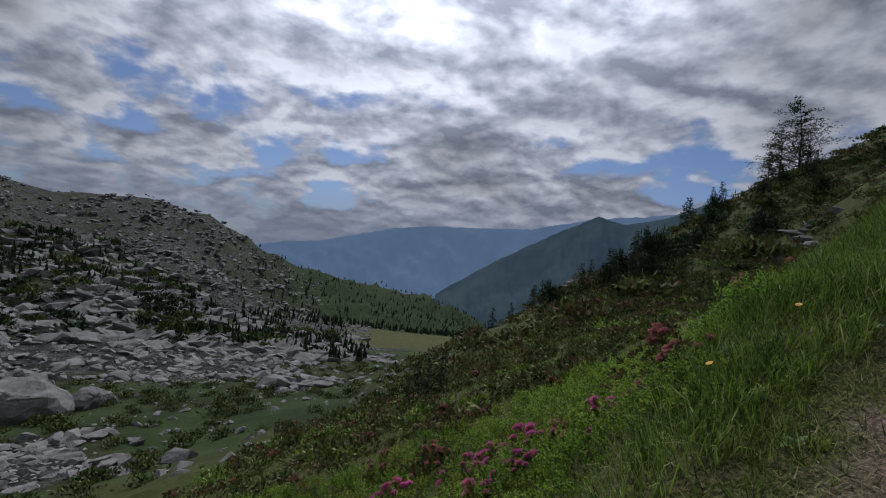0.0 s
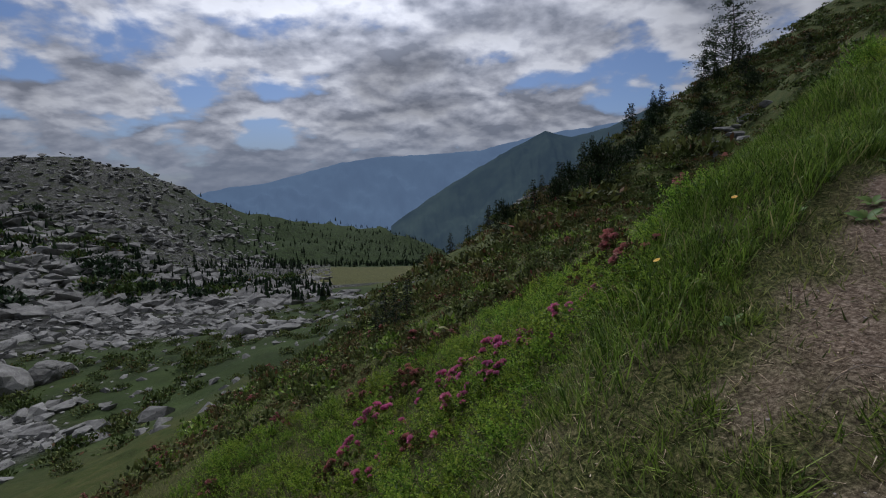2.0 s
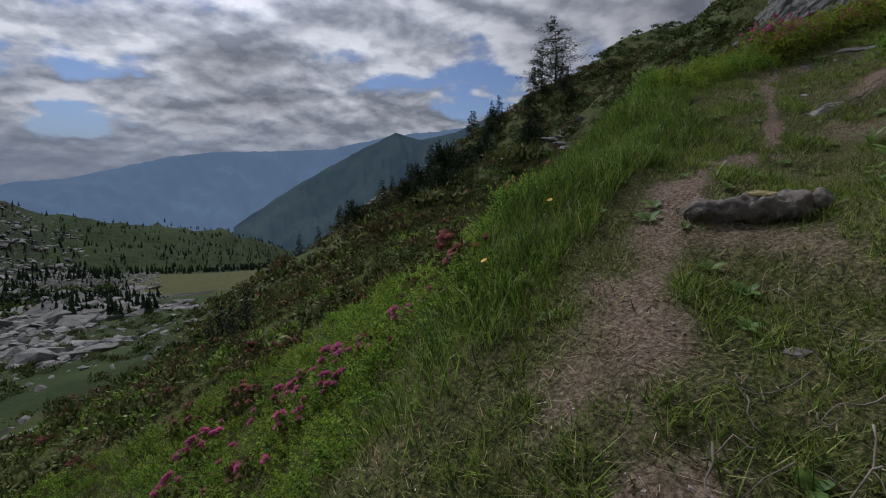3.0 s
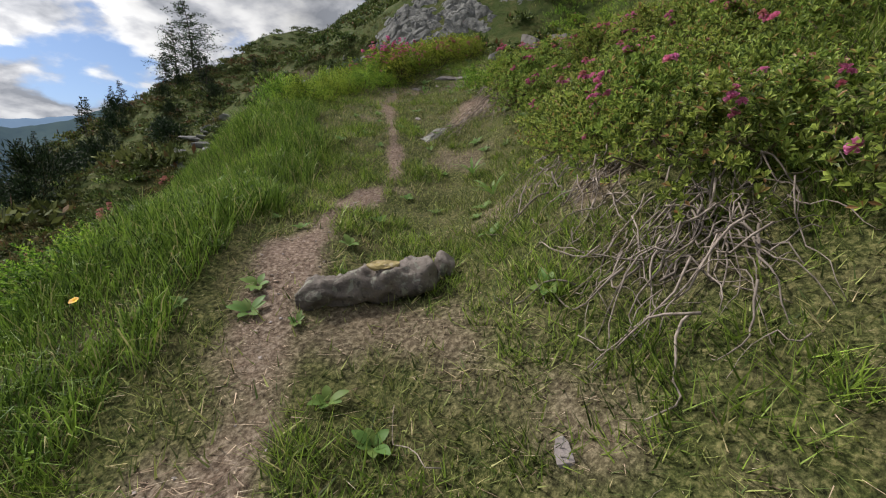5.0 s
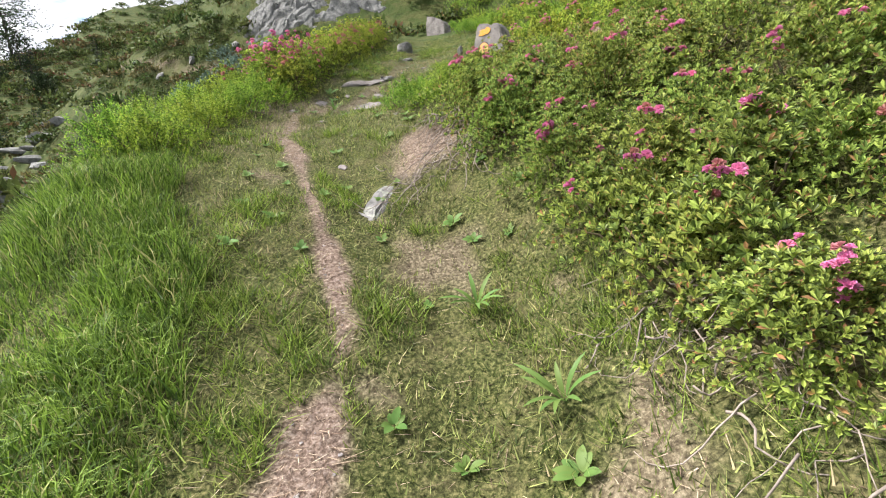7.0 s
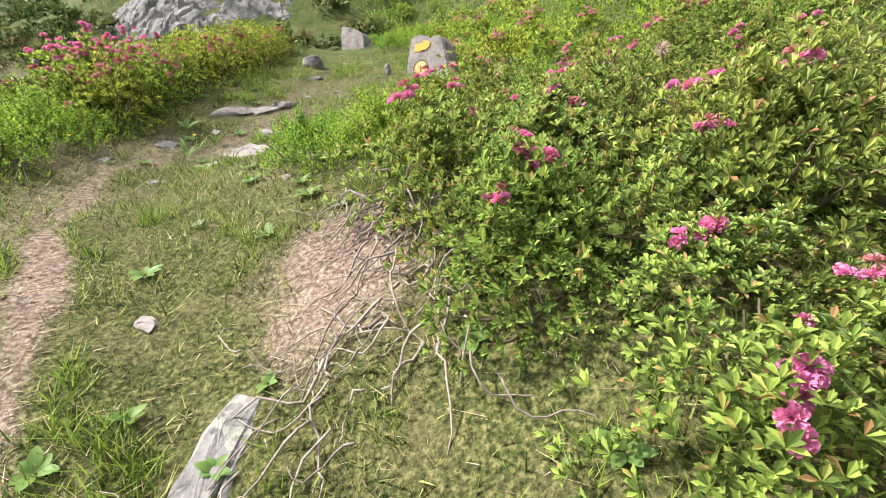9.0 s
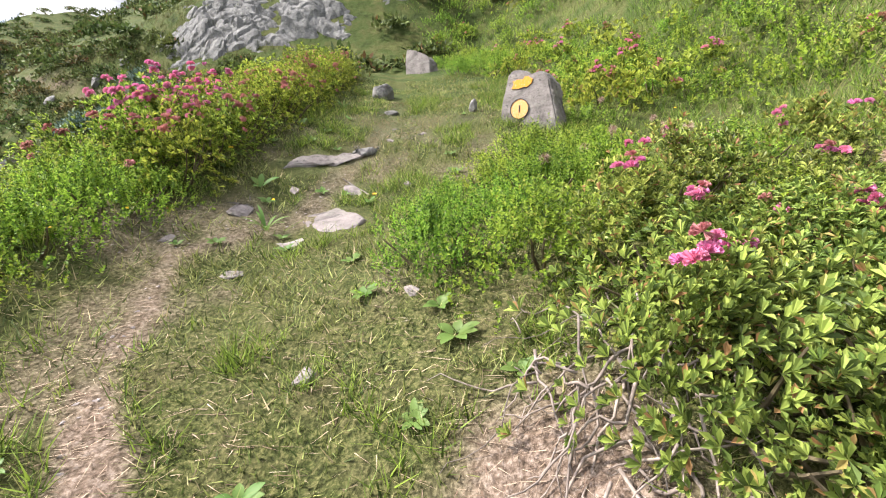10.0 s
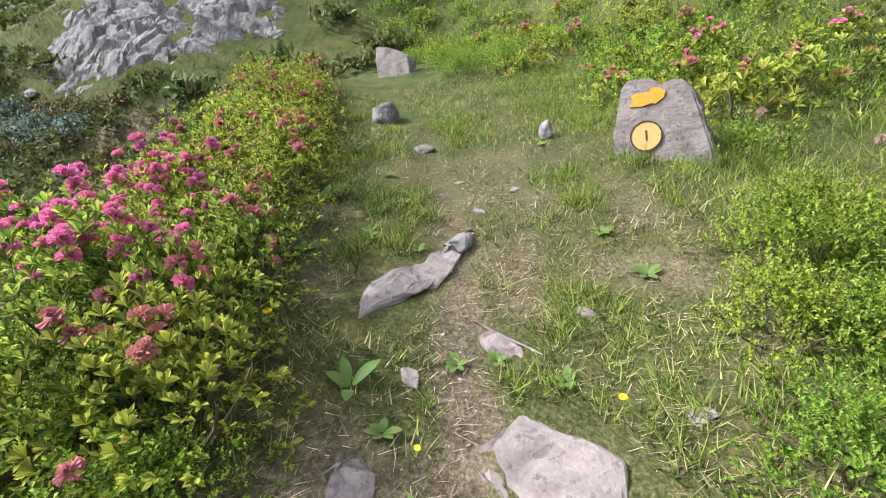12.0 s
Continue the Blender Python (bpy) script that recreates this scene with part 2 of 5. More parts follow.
def leaf_material(name, young, old, third=None, roughness=0.55, through_light=0.35, specular=0.2):
    """Leaves that differ one from the next, and from bush to bush."""
    m, n = material(name)
    one = n.add("ShaderNodeNewGeometry").outputs["Random Per Island"]
    bush = n.add("ShaderNodeObjectInfo").outputs["Random"]
    stops = [(0.0, tuple(c * 0.4 for c in old)), (0.28, old), (0.6, young), (0.92, tuple(min(1, c * 1.4) for c in young))]
    stops.append((0.965, third or tuple(c * 0.8 for c in young)))
    c = n.ramp(one, stops)
    place = n.add("ShaderNodeNewGeometry").outputs["Position"]
    patch = n.noise(1.7, 4.0, 0.6, place)
    hsv = n.add("ShaderNodeHueSaturation", inputs={"Hue": n.math("MULTIPLY_ADD", bush, 0.035, 0.483), "Saturation": 1.0,
                                                    "Value": n.math("MULTIPLY_ADD", patch, 1.0, 0.5), "Color": c})
    return finish(m, n, hsv.outputs[0], roughness, through_light=through_light, specular=specular)


M_RHODO = leaf_material("rhododendron_leaf", (0.28, 0.345, 0.075), (0.125, 0.18, 0.04), (0.36, 0.20, 0.09), 0.42)
M_HEDGE = leaf_material("young_rhododendron_leaf", (0.31, 0.37, 0.055), (0.12, 0.18, 0.028), (0.28, 0.22, 0.07), 0.45, 0.45)
M_BERRY = leaf_material("bilberry_leaf", (0.23, 0.335, 0.038), (0.10, 0.18, 0.024), (0.33, 0.36, 0.07), 0.5, 0.5)
M_GRASS = leaf_material("grass_blade", (0.19, 0.275, 0.042), (0.075, 0.13, 0.02), (0.42, 0.38, 0.17), 0.5, 0.3)
M_SHORT = leaf_material("trampled_grass", (0.24, 0.27, 0.085), (0.10, 0.145, 0.04), (0.52, 0.43, 0.25), 0.65, 0.2)
M_STRAW = leaf_material("dead_grass", (0.40, 0.31, 0.22), (0.20, 0.135, 0.095), (0.55, 0.47, 0.35), 0.8, 0.1)
M_BROAD = leaf_material("broad_leaf", (0.13, 0.215, 0.05), (0.07, 0.13, 0.03), None, 0.5)
M_HEATH = leaf_material("heath_leaf", (0.095, 0.13, 0.035), (0.05, 0.075, 0.02), (0.12, 0.07, 0.03), 0.7, 0.15, 0.15)
M_MOOR = leaf_material("moorland_leaf", (0.125, 0.15, 0.045), (0.065, 0.085, 0.025), (0.15, 0.08, 0.04), 0.7, 0.2, 0.15)
M_RUST = leaf_material("rusty_leaf", (0.135, 0.115, 0.045), (0.08, 0.085, 0.03), (0.17, 0.06, 0.04), 0.7, 0.2, 0.15)
M_JUNIPER = leaf_material("juniper_needle", (0.17, 0.24, 0.18), (0.09, 0.14, 0.11), None, 0.7, 0.15)
M_NEEDLE = leaf_material("pine_needle", (0.026, 0.048, 0.018), (0.012, 0.024, 0.010), (0.045, 0.06, 0.02), 0.65, 0.1, 0.2)
M_LARCH = leaf_material("larch_needle", (0.05, 0.085, 0.03), (0.025, 0.045, 0.018), None, 0.65, 0.25, 0.2)
M_PETAL = leaf_material("alpine_rose_petal", (0.70, 0.24, 0.42), (0.55, 0.16, 0.29), (0.82, 0.50, 0.62), 0.6, 0.25)
M_PETAL_RED = leaf_material("faded_petal", (0.47, 0.20, 0.19), (0.33, 0.13, 0.11), (0.58, 0.33, 0.30), 0.6, 0.3)
M_YELLOW = leaf_material("yellow_petal", (0.85, 0.55, 0.02), (0.75, 0.42, 0.02), None, 0.5, 0.3)
M_FLUFF = leaf_material("seed_hair", (0.52, 0.42, 0.33), (0.42, 0.27, 0.20), None, 0.9, 0.4)


def rock_material(name, base, lichen=0.35, scale=1.0):
    m, n = material(name)
    place = n.add("ShaderNodeTexCoord").outputs["Object"]
    tone = n.add("ShaderNodeObjectInfo").outputs["Random"]
    grain = n.noise(38.0 * scale, 5.0, 0.65, place)
    blot = n.noise(3.2 * scale, 5.0, 0.6, place, 0.6)
    streak = n.noise(7.0 * scale, 4.0, 0.6, n.add("ShaderNodeMapping", inputs={"Vector": place, "Scale": (0.8, 0.8, 1.6)}).outputs[0])
    dark, light = tuple(c * 0.42 for c in base), tuple(min(0.85, c * 1.35) for c in base)
    c = n.ramp(blot, [(0.3, dark), (0.5, base), (0.72, light)])
    c = n.mix(0.45, c, n.ramp(grain, [(0.3, 0.35), (0.7, 1.0)]), "MULTIPLY")
    c = n.mix(n.math("MULTIPLY", n.ramp(streak, [(0.5, 0.0), (0.62, 1.0)]), 0.35), c, tuple(v * 0.5 for v in base))
    spots = n.ramp(n.noise(11.0 * scale, 3.0, 0.6, place, 1.0), [(0.56, 0.0), (0.62, 1.0)])
    c = n.mix(n.math("MULTIPLY", spots, lichen), c, (0.40, 0.42, 0.33))
    black = n.ramp(n.noise(17.0 * scale, 3.0, 0.6, place), [(0.60, 0.0), (0.66, 1.0)])
    c = n.mix(n.math("MULTIPLY", black, 0.55), c, (0.05, 0.05, 0.048))
    c = n.mix(1.0, c, n.ramp(tone, [(0.0, 0.72), (1.0, 1.15)]), "MULTIPLY")
    relief = n.math("ADD", n.math("MULTIPLY", grain, 0.4), n.math("MULTIPLY", streak, 0.8))
    return finish(m, n, c, 0.85, relief, 0.7, 0.03 / scale, 0.2)


M_ROCK = rock_material("gneiss", (0.22, 0.21, 0.20))
M_SLAB = rock_material("trodden_slab", (0.31, 0.27, 0.255), 0.15)
M_SCREE = rock_material("scree_rock", (0.27, 0.265, 0.25), 0.2, 0.3)
M_CLIFF = rock_material("cliff_rock", (0.235, 0.232, 0.222), 0.3, 1.3)
M_LOG = rock_material("lichened_stone", (0.24, 0.205, 0.18), 0.45, 1.6)


def wood_material(name, light, dark):
    m, n = material(name)
    p = n.add("ShaderNodeTexCoord").outputs["Object"]
    f = n.noise(30, 4, 0.6, n.add("ShaderNodeMapping", inputs={"Vector": p, "Scale": (1, 1, 1)}).outputs[0])
    one = n.add("ShaderNodeObjectInfo").outputs["Random"]
    c = n.mix(1.0, n.ramp(f, [(0.3, dark), (0.7, light)]), n.ramp(one, [(0, 0.6), (1, 1.15)]), "MULTIPLY")
    return finish(m, n, c, 0.85, f, 0.5, 0.004, 0.2)


M_BRANCH = wood_material("weathered_branch", (0.34, 0.285, 0.245), (0.15, 0.12, 0.10))
M_BARK = wood_material("bark", (0.11, 0.085, 0.07), (0.045, 0.035, 0.03))
M_STEM = wood_material("stem", (0.17, 0.14, 0.08), (0.08, 0.06, 0.04))


def paint_material(name, colour, worn=0.55):
    m, n = material(name)
    p = n.add("ShaderNodeTexCoord").outputs["Object"]
    w = n.noise(40, 4, 0.65, p)
    c = n.mix(n.ramp(w, [(0.55, 0.0), (0.68, worn)]), colour, (0.42, 0.36, 0.3))
    return finish(m, n, c, 0.6, w, 0.3, 0.004)


M_PAINT = paint_material("orange_paint", (0.60, 0.31, 0.10))
M_PAINT_Y = paint_material("yellow_paint", (0.58, 0.25, 0.012))
M_BLACK = paint_material("black_paint", (0.02, 0.018, 0.016), 0.25)


def attribute(n, name):
    return n.add("ShaderNodeAttribute", attribute_name=name).outputs["Fac"]


def ground_material():
    m, n = material("alpine_ground")
    p = n.add("ShaderNodeNewGeometry").outputs["Position"]
    soil, rock, heath, wood_and_shade = (attribute(n, k) for k in ("soil", "rock", "heath", "wood_and_shade"))
    fine, mid, big = n.noise(45, 5, 0.7, p), n.noise(4.5, 5, 0.6, p), n.noise(0.35, 5, 0.6, p)
    turf = n.ramp(fine, [(0.34, (0.010, 0.013, 0.005)), (0.50, (0.062, 0.072, 0.022)), (0.68, (0.21, 0.195, 0.08))])
    turf = n.mix(n.ramp(mid, [(0.45, 0.0), (0.7, 0.55)]), turf, n.ramp(fine, [(0.3, (0.05, 0.045, 0.02)), (0.7, (0.19, 0.155, 0.085))]))
    litter = n.ramp(fine, [(0.28, (0.05, 0.034, 0.025)), (0.48, (0.19, 0.135, 0.105)), (0.74, (0.46, 0.37, 0.31))])
    c = n.mix(soil, turf, litter)
    hth = n.ramp(n.noise(1.6, 7, 0.7, p), [(0.3, (0.02, 0.028, 0.009)), (0.46, (0.05, 0.07, 0.019)), (0.56, (0.07, 0.074, 0.026)), (0.70, (0.09, 0.115, 0.033))])
    c = n.mix(heath, c, hth)
    cells = n.add("ShaderNodeTexVoronoi", feature="F1", inputs={"Scale": 0.55, "Vector": p, "Randomness": 1.0})
    tone = n.add("ShaderNodeSeparateColor", inputs={0: cells.outputs["Color"]}).outputs[0]
    stone = n.mix(1.0, n.ramp(n.noise(0.9, 6, 0.7, p), [(0.34, (0.03, 0.032, 0.026)), (0.52, (0.10, 0.10, 0.094)), (0.70, (0.25, 0.246, 0.235))]), n.ramp(tone, [(0, 0.55), (1, 1.1)]), "MULTIPLY")
    moss = n.ramp(n.noise(0.16, 6, 0.65, p), [(0.50, 0.0), (0.60, 1.0)])
    stone = n.mix(n.math("MULTIPLY", moss, 0.85), stone, (0.048, 0.062, 0.022))
    c = n.mix(rock, c, stone)
    # dark green of woods, also painted on valley turf as cloud shade
    c = n.mix(wood_and_shade, c, n.ramp(n.noise(0.22, 5, 0.7, p), [(0.35, (0.022, 0.034, 0.016)), (0.65, (0.05, 0.075, 0.025))]))
    relief = n.math("ADD", n.math("MULTIPLY", fine, 0.02), n.math("ADD", n.math("MULTIPLY", mid, 0.08), n.math("MULTIPLY", n.math("MULTIPLY", rock, n.noise(0.8, 7, 0.7, p)), 1.6)))
    return finish(m, n, c, 0.95, relief, 0.9, 1.0, 0.08)


M_GROUND = ground_material()


def distance_material(name, light, dark, haze_glow, scale):
    """Mountains far off: forest and rock, with haze put on as a blue surface glow."""
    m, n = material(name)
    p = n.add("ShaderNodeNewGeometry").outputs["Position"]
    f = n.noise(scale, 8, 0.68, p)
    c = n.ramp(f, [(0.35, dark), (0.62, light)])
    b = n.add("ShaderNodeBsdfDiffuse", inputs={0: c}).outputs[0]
    # even emission over the surface stands in for haze
    e = n.add("ShaderNodeEmission", inputs={0: (*haze_glow, 1), 1: 1.0}).outputs[0]
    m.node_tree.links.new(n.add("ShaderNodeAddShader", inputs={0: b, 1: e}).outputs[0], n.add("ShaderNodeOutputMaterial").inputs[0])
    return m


M_FAR = distance_material("haze_glow_mountain", (0.04, 0.06, 0.08), (0.02, 0.03, 0.045), (0.23, 0.33, 0.48), 0.002)
M_RIGHT = distance_material("blue_glow_mountain", (0.04, 0.055, 0.04), (0.015, 0.022, 0.02), (0.065, 0.10, 0.14), 0.006)

# ------------------------------------------------------------------ ground and mountains
N = 390
bend = np.linspace(-1, 1, N)
steps = 1500 / math.sinh(7.6) * np.sinh(7.6 * bend)
gx, gy = (a.ravel() for a in np.meshgrid(steps + 6, steps + 3.4))
gz = land(gx, gy)


def z_at(x, y):
    """Height of the ground's mesh at one place."""
    i, j = int(np.searchsorted(steps, x - 6)) - 1, int(np.searchsorted(steps, y - 3.4)) - 1
    u, v = (x - 6 - steps[i]) / (steps[i + 1] - steps[i]), (y - 3.4 - steps[j]) / (steps[j + 1] - steps[j])
    k = j * N + i
    return float((gz[k] * (1 - u) + gz[k + 1] * u) * (1 - v) + (gz[k + N] * (1 - u) + gz[k + N + 1] * u) * v)


def soil_at(x, y):
    """How bare the ground is, 0 to 1."""
    off, _, along = trail_near(x, y)
    lane = curve_at([(-5, 0.0), (1.0, 0.1), (1.8, 0.25), (2.75, 0.45), (4.2, 0.55), (4.8, 0.62), (6.7, 0.47), (8.8, 0.32), (9.8, 0.34), (10.4, 0.48), (11.2, 0.1), (12.4, 0.02), (14, -0.05), (20, 0.0)], along)
    width = curve_at([(-5, 0.4), (1.5, 0.24), (2.8, 0.2), (4, 0.13), (7, 0.08), (10, 0.07), (11, 0.16), (13, 0.14), (40, 0.25)], along)
    bare = 1 - smooth(0.45, 1.35, np.abs(off - lane) / width + curve_at([(0, 2.2), (3.2, 2.0), (4.5, 1.25)], along) * rough(x, y, 0.32, 51))
    bare = bare * curve_at([(0, 0.72), (3.2, 0.78), (4.2, 1.0)], along)
    stony = smooth(9.6, 10.6, along) * (1 - smooth(13.5, 14.5, along)) * 0.3
    stony = np.maximum(stony, 0.12 * (1 - smooth(3.0, 4.2, along)))
    patches = smooth(0.22 - stony, 0.5 - stony, rough(x, y, 0.6, 57)) * (1 - smooth(1.0, 1.6, np.abs(off))) * (along < 15) * (0.5 + 0.8 * stony)
    bx, by = x - 7.58, y - 3.42
    under = (1 - smooth(0.15, 0.48, np.hypot(bx * 0.8, by) + 0.15 * rough(x, y, 0.3, 58))) * 0.95
    under = np.maximum(under, smooth(0.9, 1.1, -off) * (1 - smooth(1.25, 1.6, -off)) * smooth(2.4, 3.2, along) * (1 - smooth(5.2, 6.2, along)) * smooth(-0.1, 0.5, rough(x, y, 0.4, 59)) * 0.6)
    return np.maximum(np.clip(np.maximum(np.maximum(bare, patches), under), 0, 1) * (along < 30), far_path(x, y))


def far_path(x, y):
    """The narrow path that crosses the hillside behind the brow."""
    at = curve_at([(9, 18.3), (12.3, 18.82), (14.1, 19.14), (17.1, 19.5), (21.0, 21.2), (26, 23.5)], y)
    return (1 - smooth(0.12, 0.38, np.abs(x - at) + 0.12 * rough(x, y, 0.8, 53))) * smooth(9, 11, y) * (1 - smooth(23, 26, y)) * 0.85


def zones(x, y, z):
    r, az = np.hypot(x, y), np.degrees(np.arctan2(x, y))
    valley = (az < 8) & (az > -115)
    low = 1 - smooth(-7.4, -5.4, z + 0.085 * np.maximum(y - 25, 0))
    scree = np.where(valley & (r < 1400), smooth(0.02, 0.4, rough(x, y, 12, 61, 3) + 0.65 * smooth(-4, -18, x) + 0.04 + 0.6 * smooth(60, 110, r)), 0) * low
    scree = np.where(valley & (r > 62) & (x < -9) & (az < -9), 0.95, scree)
    brow = np.where((az < -18) & (az > -75) & (r > 84) & (r < 128), smooth(-0.35, 0.25, rough(x, y, 14, 63)) * 0.85, 0)
    scree = scree * (1 - brow)
    nearer = r + 4 * rough(x, y, 7, 65)
    green = np.maximum(1 - smooth(19, 23, nearer), smooth(26, 31, nearer) * (1 - smooth(40, 48, nearer)) * smooth(-7, -15, x))
    scree = scree * (1 - 0.92 * green)
    meadow = np.where((az > -11) & (az < 4) & (r > 95) & (r < 330), 1, 0)
    scree = scree * (1 - meadow)
    crest = curve_at([(-75, 130), (-40, 120), (-25, 95), (-5, 75)], az)
    wood_and_shade = np.where((az > -27) & (az < 25) & (r > 330), smooth(-28, -14, az), 0.0)
    # no trees here: near valley turf is darkened in place of cloud shade
    wood_and_shade = np.maximum(wood_and_shade, 0.85 * low * valley * (r < 75) * (1 - scree))
    wood_and_shade = np.maximum(wood_and_shade, np.where((az < -9) & (az > -80), smooth(0.80, 0.9, r / crest + 0.12 * rough(x, y, 9, 67)) * (1 - smooth(1.15, 1.3, r / crest)), 0) * 0.9)
    heath = np.maximum(smooth(7, 16, r) * (1 - low * valley), 1.0 * low * valley * (r < 95))
    heath = np.where(meadow > 0, 0.0, heath) * (1 - far_path(x, y))
    return scree, heath, wood_and_shade


ground_mesh = mesh_of("ground", np.stack([gx, gy, gz], -1), grid_faces(N, N), M_GROUND, True)
for key, values in zip(("soil", "rock", "heath", "wood_and_shade"), (soil_at(gx, gy), *zones(gx, gy, gz))):
    ground_mesh.attributes.new(key, "FLOAT", "POINT").data.foreach_set("value", np.asarray(values, np.float32))
tagged(new("ground", ground_mesh), "grassy alpine ground with a bare trodden trail", "ground", kind="structure")


def mountain(name, rims, dist, depth, foot, amp, seed, mat, label):
    """A range of mountains from its skyline: front, crest and back."""
    az = np.linspace(rims[0][0], rims[-1][0], 420)
    q = np.linspace(0, 1, 60)
    a, t = (v.ravel() for v in np.meshgrid(np.radians(az), q))
    top = curve_at(rims, np.degrees(a)) * dist + 1.5
    r = dist - depth + depth * 1.35 * t
    up = np.where(r < dist, (r - dist + depth) / depth, 1 - (r - dist) / (depth * 0.5))
    x, y = r * np.sin(a), r * np.cos(a)
    spurs = rough(np.degrees(a) * 30 + r * 0.08, r * 0.15, 60, seed, 4) * amp
    z = foot + (top - foot) * up + spurs * np.clip(up * (1.0 - up) * 4, 0, 1) + rough(np.degrees(a) * 40, 0 * r, 22, seed + 7, 4) * amp * 0.035 * np.clip(up, 0, 1)
    tagged(new(name, mesh_of(name, np.stack([x, y, z], -1), grid_faces(420, 60), mat, True)), label, "mountain", kind="structure")


# both ranges glow blue to stand in for haze
mountain("backdrop_1", RIM_FAR, 4200, 1500, -500, 160, 71, M_FAR, "mountain range far down the valley with blue haze as surface glow")
mountain("backdrop_2", RIM_RIGHT, 1900, 1100, -330, 90, 81, M_RIGHT, "dark wooded mountain beside the valley with faint blue haze as surface glow")
# ------------------------------------------------------------------ tools for things
def part(name, me, mat=None, parent=None, label="", at=None):
    """One mesh object; under a thing if one is given."""
    ob = new(name, me)
    if mat and not me.materials:
        me.materials.append(mat)
    if parent:
        ob.parent = parent
    if at is not None:
        ob.matrix_basis = at
    if label:
        ob["label"] = label
    return ob


def unit(v):
    return v / np.maximum(np.linalg.norm(v, axis=-1, keepdims=True), 1e-9)


def basis(m):
    """Two directions across each direction of m."""
    ref = np.where(np.abs(m[:, 2:3]) < 0.9, np.array([[0, 0, 1.0]]), np.array([[1.0, 0, 0]]))
    a = unit(np.cross(m, ref))
    return a, np.cross(m, a)


def leaves(p, d, n, length, width, fold=0.15, droop=0.1):
    """Oval leaves of four triangles that bend down towards the tip: place, way, upper side."""
    s = unit(np.cross(d, n))
    length, width = np.broadcast_to(length, len(p))[:, None], np.broadcast_to(width, len(p))[:, None]
    a, b = p + d * length * 0.3 + n * length * 0.05, p + d * length * 0.7 + n * length * (0.05 - droop * 0.4)
    v = np.stack([p, a + s * width * 0.38, a - s * width * 0.38, b + s * width * 0.5, b - s * width * 0.5, p + d * length - n * length * droop], 1)
    f = np.array([(0, 2, 1), (1, 2, 4), (1, 4, 3), (3, 4, 5)])
    return v.reshape(-1, 3), (np.arange(len(p))[:, None, None] * 6 + f).reshape(-1, 3)


def cards(p, d, n, length, width):
    """Small pointed leaves of two triangles."""
    s = unit(np.cross(d, n))
    length, width = np.broadcast_to(length, len(p))[:, None], np.broadcast_to(width, len(p))[:, None]
    mid = p + d * length * 0.5
    v = np.stack([p, mid + s * width / 2, p + d * length, mid - s * width / 2], 1)
    return v.reshape(-1, 3), (np.arange(len(p))[:, None, None] * 4 + np.array([(0, 1, 2), (0, 2, 3)])).reshape(-1, 3)


def keeled(p, d, n, length, width):
    """Narrow creased leaves, widest beyond the middle."""
    s = unit(np.cross(d, n))
    length, width = np.broadcast_to(length, len(p))[:, None], np.broadcast_to(width, len(p))[:, None]
    mid = p + d * length * 0.62 + n * width * 0.28
    v = np.stack([p, mid + s * width / 2, p + d * length - n * length * 0.08, mid - s * width / 2], 1)
    return v.reshape(-1, 3), (np.arange(len(p))[:, None, None] * 4 + np.array([(0, 1, 2), (0, 2, 3)])).reshape(-1, 3)


def joined(*pieces):
    vs, fs, k = [], [], 0
    for v, f in pieces:
        vs.append(np.asarray(v, float))
        fs.append(np.asarray(f) + k)
        k += len(v)
    return np.concatenate(vs), np.concatenate(fs)


def tube(points, radii, sides=6):
    p = np.asarray(points, float)
    d = unit(np.gradient(p, axis=0))
    a, b = basis(d)
    g = np.linspace(0, 2 * np.pi, sides, endpoint=False)
    r = np.asarray(radii, float)[:, None, None]
    v = p[:, None] + r * (a[:, None] * np.cos(g)[None, :, None] + b[:, None] * np.sin(g)[None, :, None])
    k, f = len(p), []
    for i in range(k - 1):
        for j in range(sides):
            q, w = i * sides + j, i * sides + (j + 1) % sides
            f += [(q, w, w + sides), (q, w + sides, q + sides)]
    for j in range(1, sides - 1):
        f += [(0, j + 1, j), ((k - 1) * sides, (k - 1) * sides + j, (k - 1) * sides + j + 1)]
    return v.reshape(-1, 3), np.array(f)


def rock_mesh(name, seed, size, mat, points=22, detail=0, rough_by=0.05, flat_top=False):
    """An angular stone: the hull of scattered points, broken up when it is seen from near. It is sunk a little."""
    g = np.random.default_rng(seed)
    bm = bmesh.new()
    pts = unit(g.normal(size=(points, 3))) * g.uniform(0.75, 1.0, (points, 1))
    if flat_top:
        pts[:, 2] = np.clip(pts[:, 2], -1, 0.35)
    for q in pts:
        bm.verts.new(q * np.array(size) / 2)
    hull = bmesh.ops.convex_hull(bm, input=bm.verts)
    bmesh.ops.delete(bm, geom=[e for e in hull["geom_interior"] if isinstance(e, bmesh.types.BMVert)], context="VERTS")
    if detail:
        if detail > 1:
            bmesh.ops.bevel(bm, geom=list(bm.edges), offset=min(size) * 0.05, segments=1, affect="EDGES")
        bmesh.ops.triangulate(bm, faces=list(bm.faces))
        for _ in range(detail):
            bmesh.ops.subdivide_edges(bm, edges=[e for e in bm.edges if e.calc_length() > max(size) * 0.09], cuts=1)
            bmesh.ops.triangulate(bm, faces=list(bm.faces))
        for v in bm.verts:
            w = Vector(v.co) * (3.0 / max(size)) + Vector((seed, 0, 0))
            v.co += v.normal * (noise.fractal(w, 1.0, 2.0, 4) * max(size) * rough_by)
    me = bpy.data.meshes.new(name)
    bm.to_mesh(me)
    bm.free()
    me.materials.append(mat)
    return me


